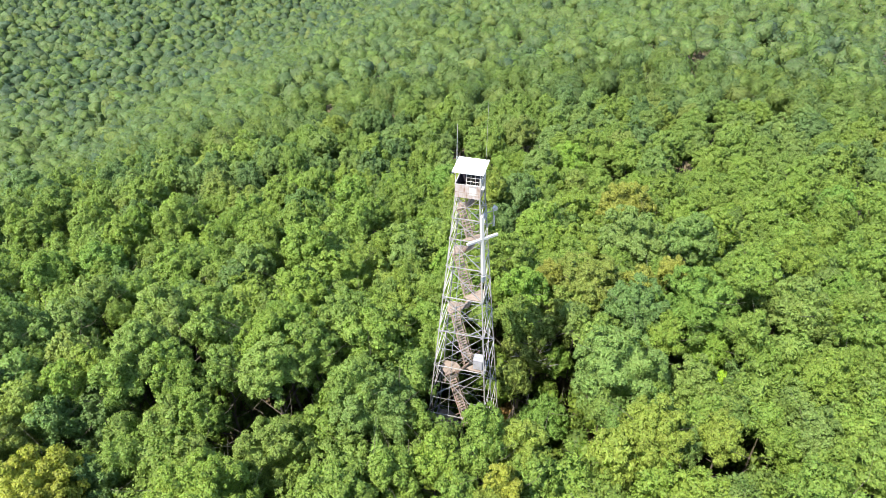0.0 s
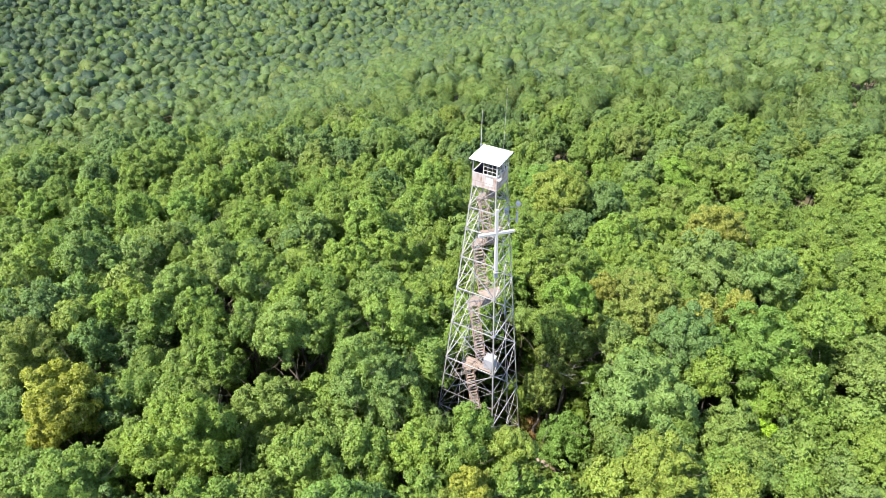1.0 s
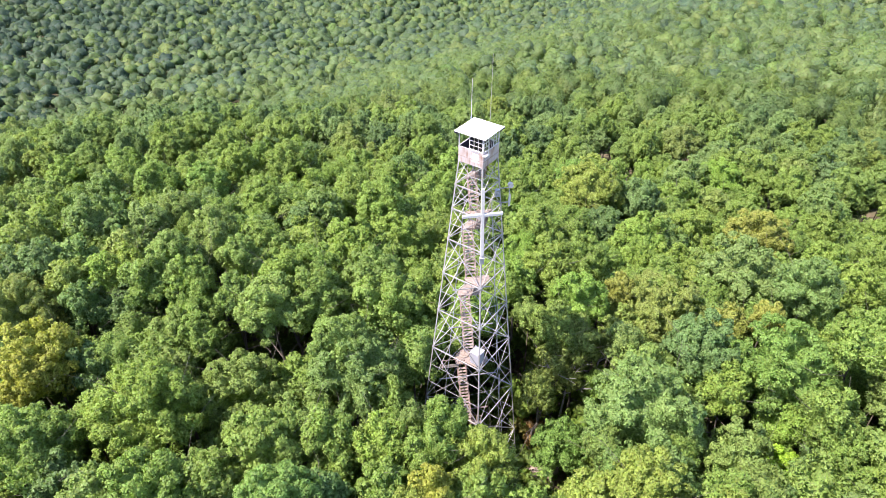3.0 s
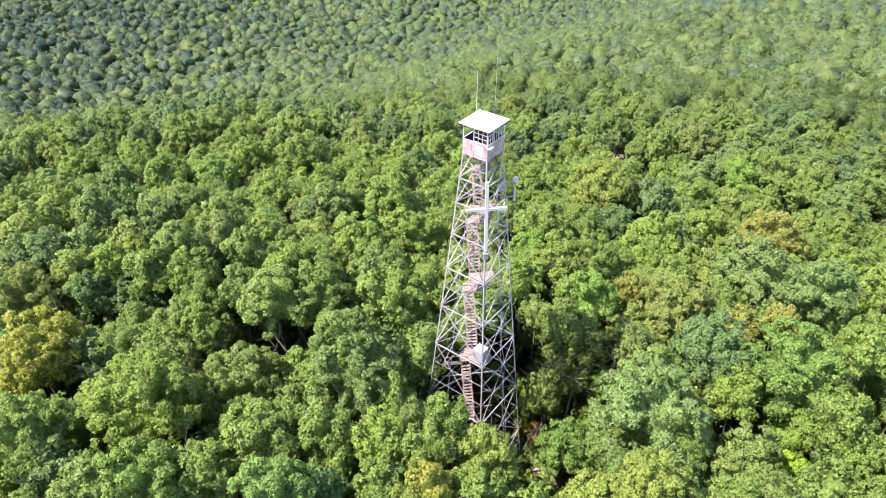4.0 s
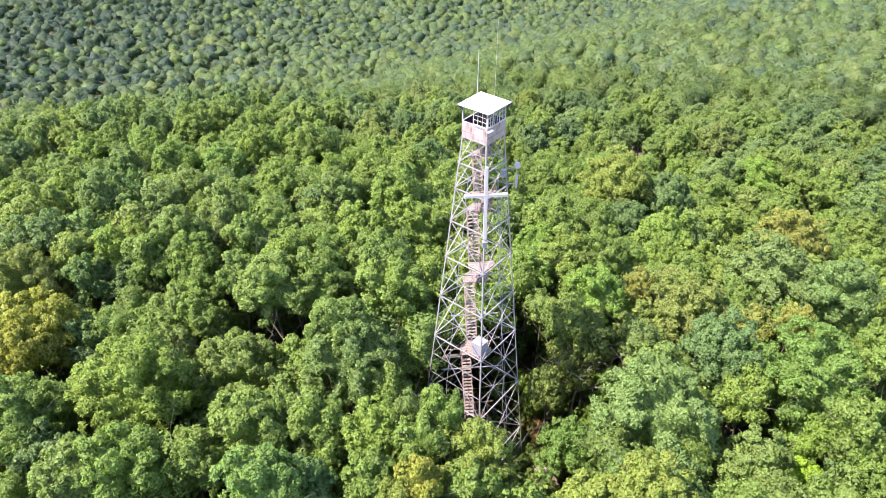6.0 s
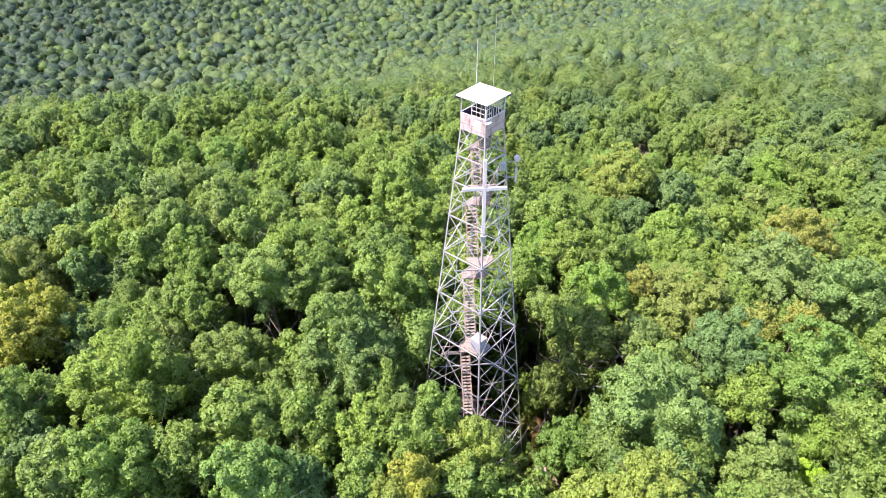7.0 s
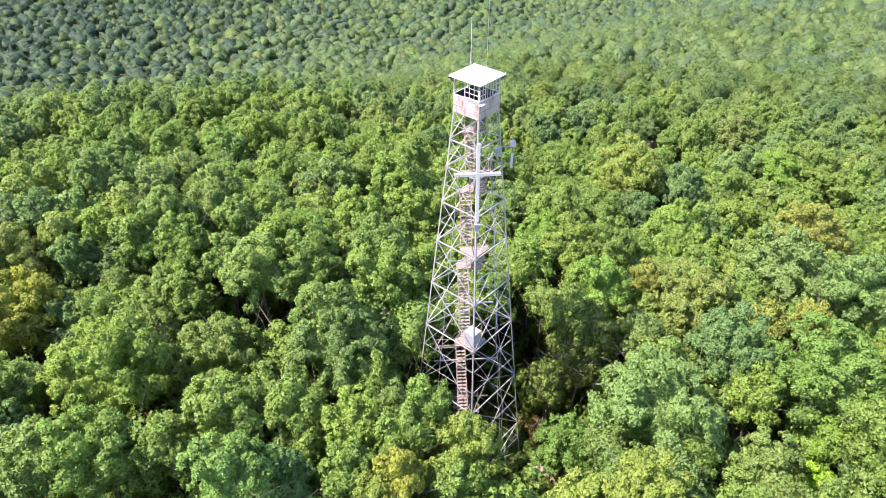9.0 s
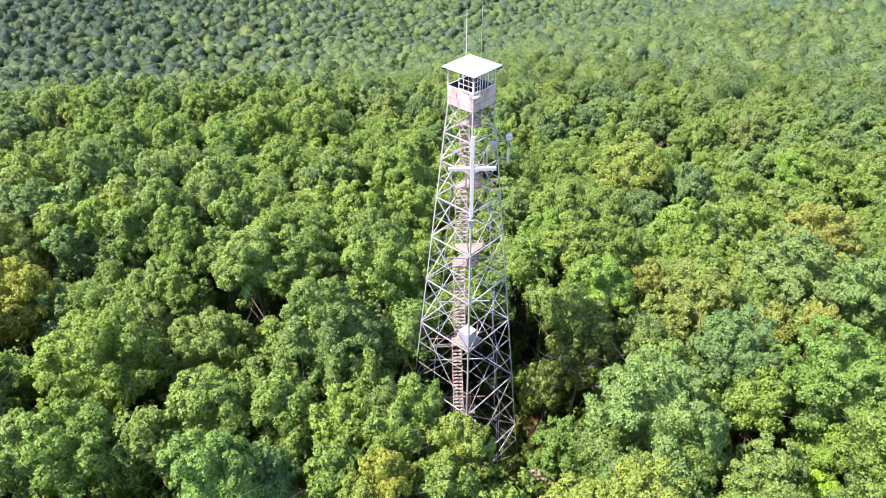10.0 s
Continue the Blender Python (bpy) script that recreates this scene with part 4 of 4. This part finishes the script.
ok = (np.hypot(xs, ys) < 15) & (np.hypot(xs - 2.8, ys + 6.5) > 1.0) & ~((np.abs(xs) < 3.2) & (np.abs(ys) < 3.2))
woodland("undergrowth", rng, xs[ok], ys[ok], 1.9, 1.0, 7, 130, 0.26, 5, "gdgbg", "low green ferns and brambles at the tower's foot")

# ---- the clearing at the tower's foot ----
def boulder(x, y, r, rng, label):
    bm = bmesh.new()
    bmesh.ops.create_icosphere(bm, subdivisions=3, radius=r)
    seed = Vector((rng.uniform(0, 50), rng.uniform(0, 50), rng.uniform(0, 50)))
    for v in bm.verts:
        k = 1 + 0.35 * noise.noise(v.co / r * 0.9 + seed) + 0.12 * noise.noise(v.co / r * 3 + seed)
        v.co *= k
        v.co.z *= 0.62
    me = bpy.data.meshes.new("boulder")
    bm.to_mesh(me)
    bm.free()
    me.materials.append(STONE)
    ob = new("boulder", me)
    ob.location = (x, y, gz(x, y) + 0.2 * r)
    ob.rotation_euler = (0, 0, rng.uniform(0, 6))
    tagged(ob, label, "rock", "rocks by the tower")


boulder(3.0, -6.4, 1.15, rng, "pinkish sandstone boulder lying in leaf litter")
boulder(4.6, -7.6, 0.6, rng, "small pinkish sandstone boulder in leaf litter")
boulder(1.6, -8.0, 0.5, rng, "small pinkish sandstone boulder in leaf litter")
boulder(6.0, -5.2, 0.7, rng, "small pinkish sandstone boulder in leaf litter")

# autumn-brown shrubs on the bare ground beside the tower
xs, ys = np.array([8.0, 7.0, 9.2, 6.2, 5.4, 7.6]), np.array([-2.4, -3.4, -1.4, -2.9, -4.4, -4.2])
woodland("undergrowth", rng, xs, ys, 3.2, 1.1, 9, 420, 0.2, 3, "rrek", "low shrubs with red-brown and yellow leaves beside the tower", 3, YOUNG, 0.7)


def bare_tree(x, y, height, rng):
    """A dead tree: a pale leaning trunk that forks into bare limbs and twigs."""
    tree = tagged(new("dead_tree"), "pale grey dead tree with bare forked limbs among leafy crowns", "tree")
    tree.location = (x, y, gz(x, y))
    bm = bmesh.new()
    top = Vector((0.5, -0.4, height * 0.7))
    add_rod(bm, (0, 0, -0.3), top * 0.5, 0.15, 0.11, 8)
    add_rod(bm, top * 0.5, top, 0.11, 0.07, 8)
    part("trunk", bm, DEAD, tree)
    for k in range(6):
        a, f = k * 1.1 + rng.uniform(-0.3, 0.3), rng.uniform(0.72, 1.0)
        p = top * f
        q = p + Vector((math.cos(a), math.sin(a), rng.uniform(0.7, 1.3))) * height * rng.uniform(0.10, 0.15)
        bm = bmesh.new()
        add_rod(bm, p, q, 0.055, 0.035, 6)
        for _ in range(4):
            b = a + rng.uniform(-1.1, 1.1)
            m = p.lerp(q, rng.uniform(0.5, 1.0))
            e = m + Vector((math.cos(b), math.sin(b), rng.uniform(0.3, 1.1))) * rng.uniform(0.7, 1.5)
            add_rod(bm, m, e, 0.028, 0.012, 5)
        part("limb", bm, DEAD, tree)


bare_tree(7.9, -6.1, 15.5, rng)
bare_tree(11.6, -7.6, 16.2, rng)
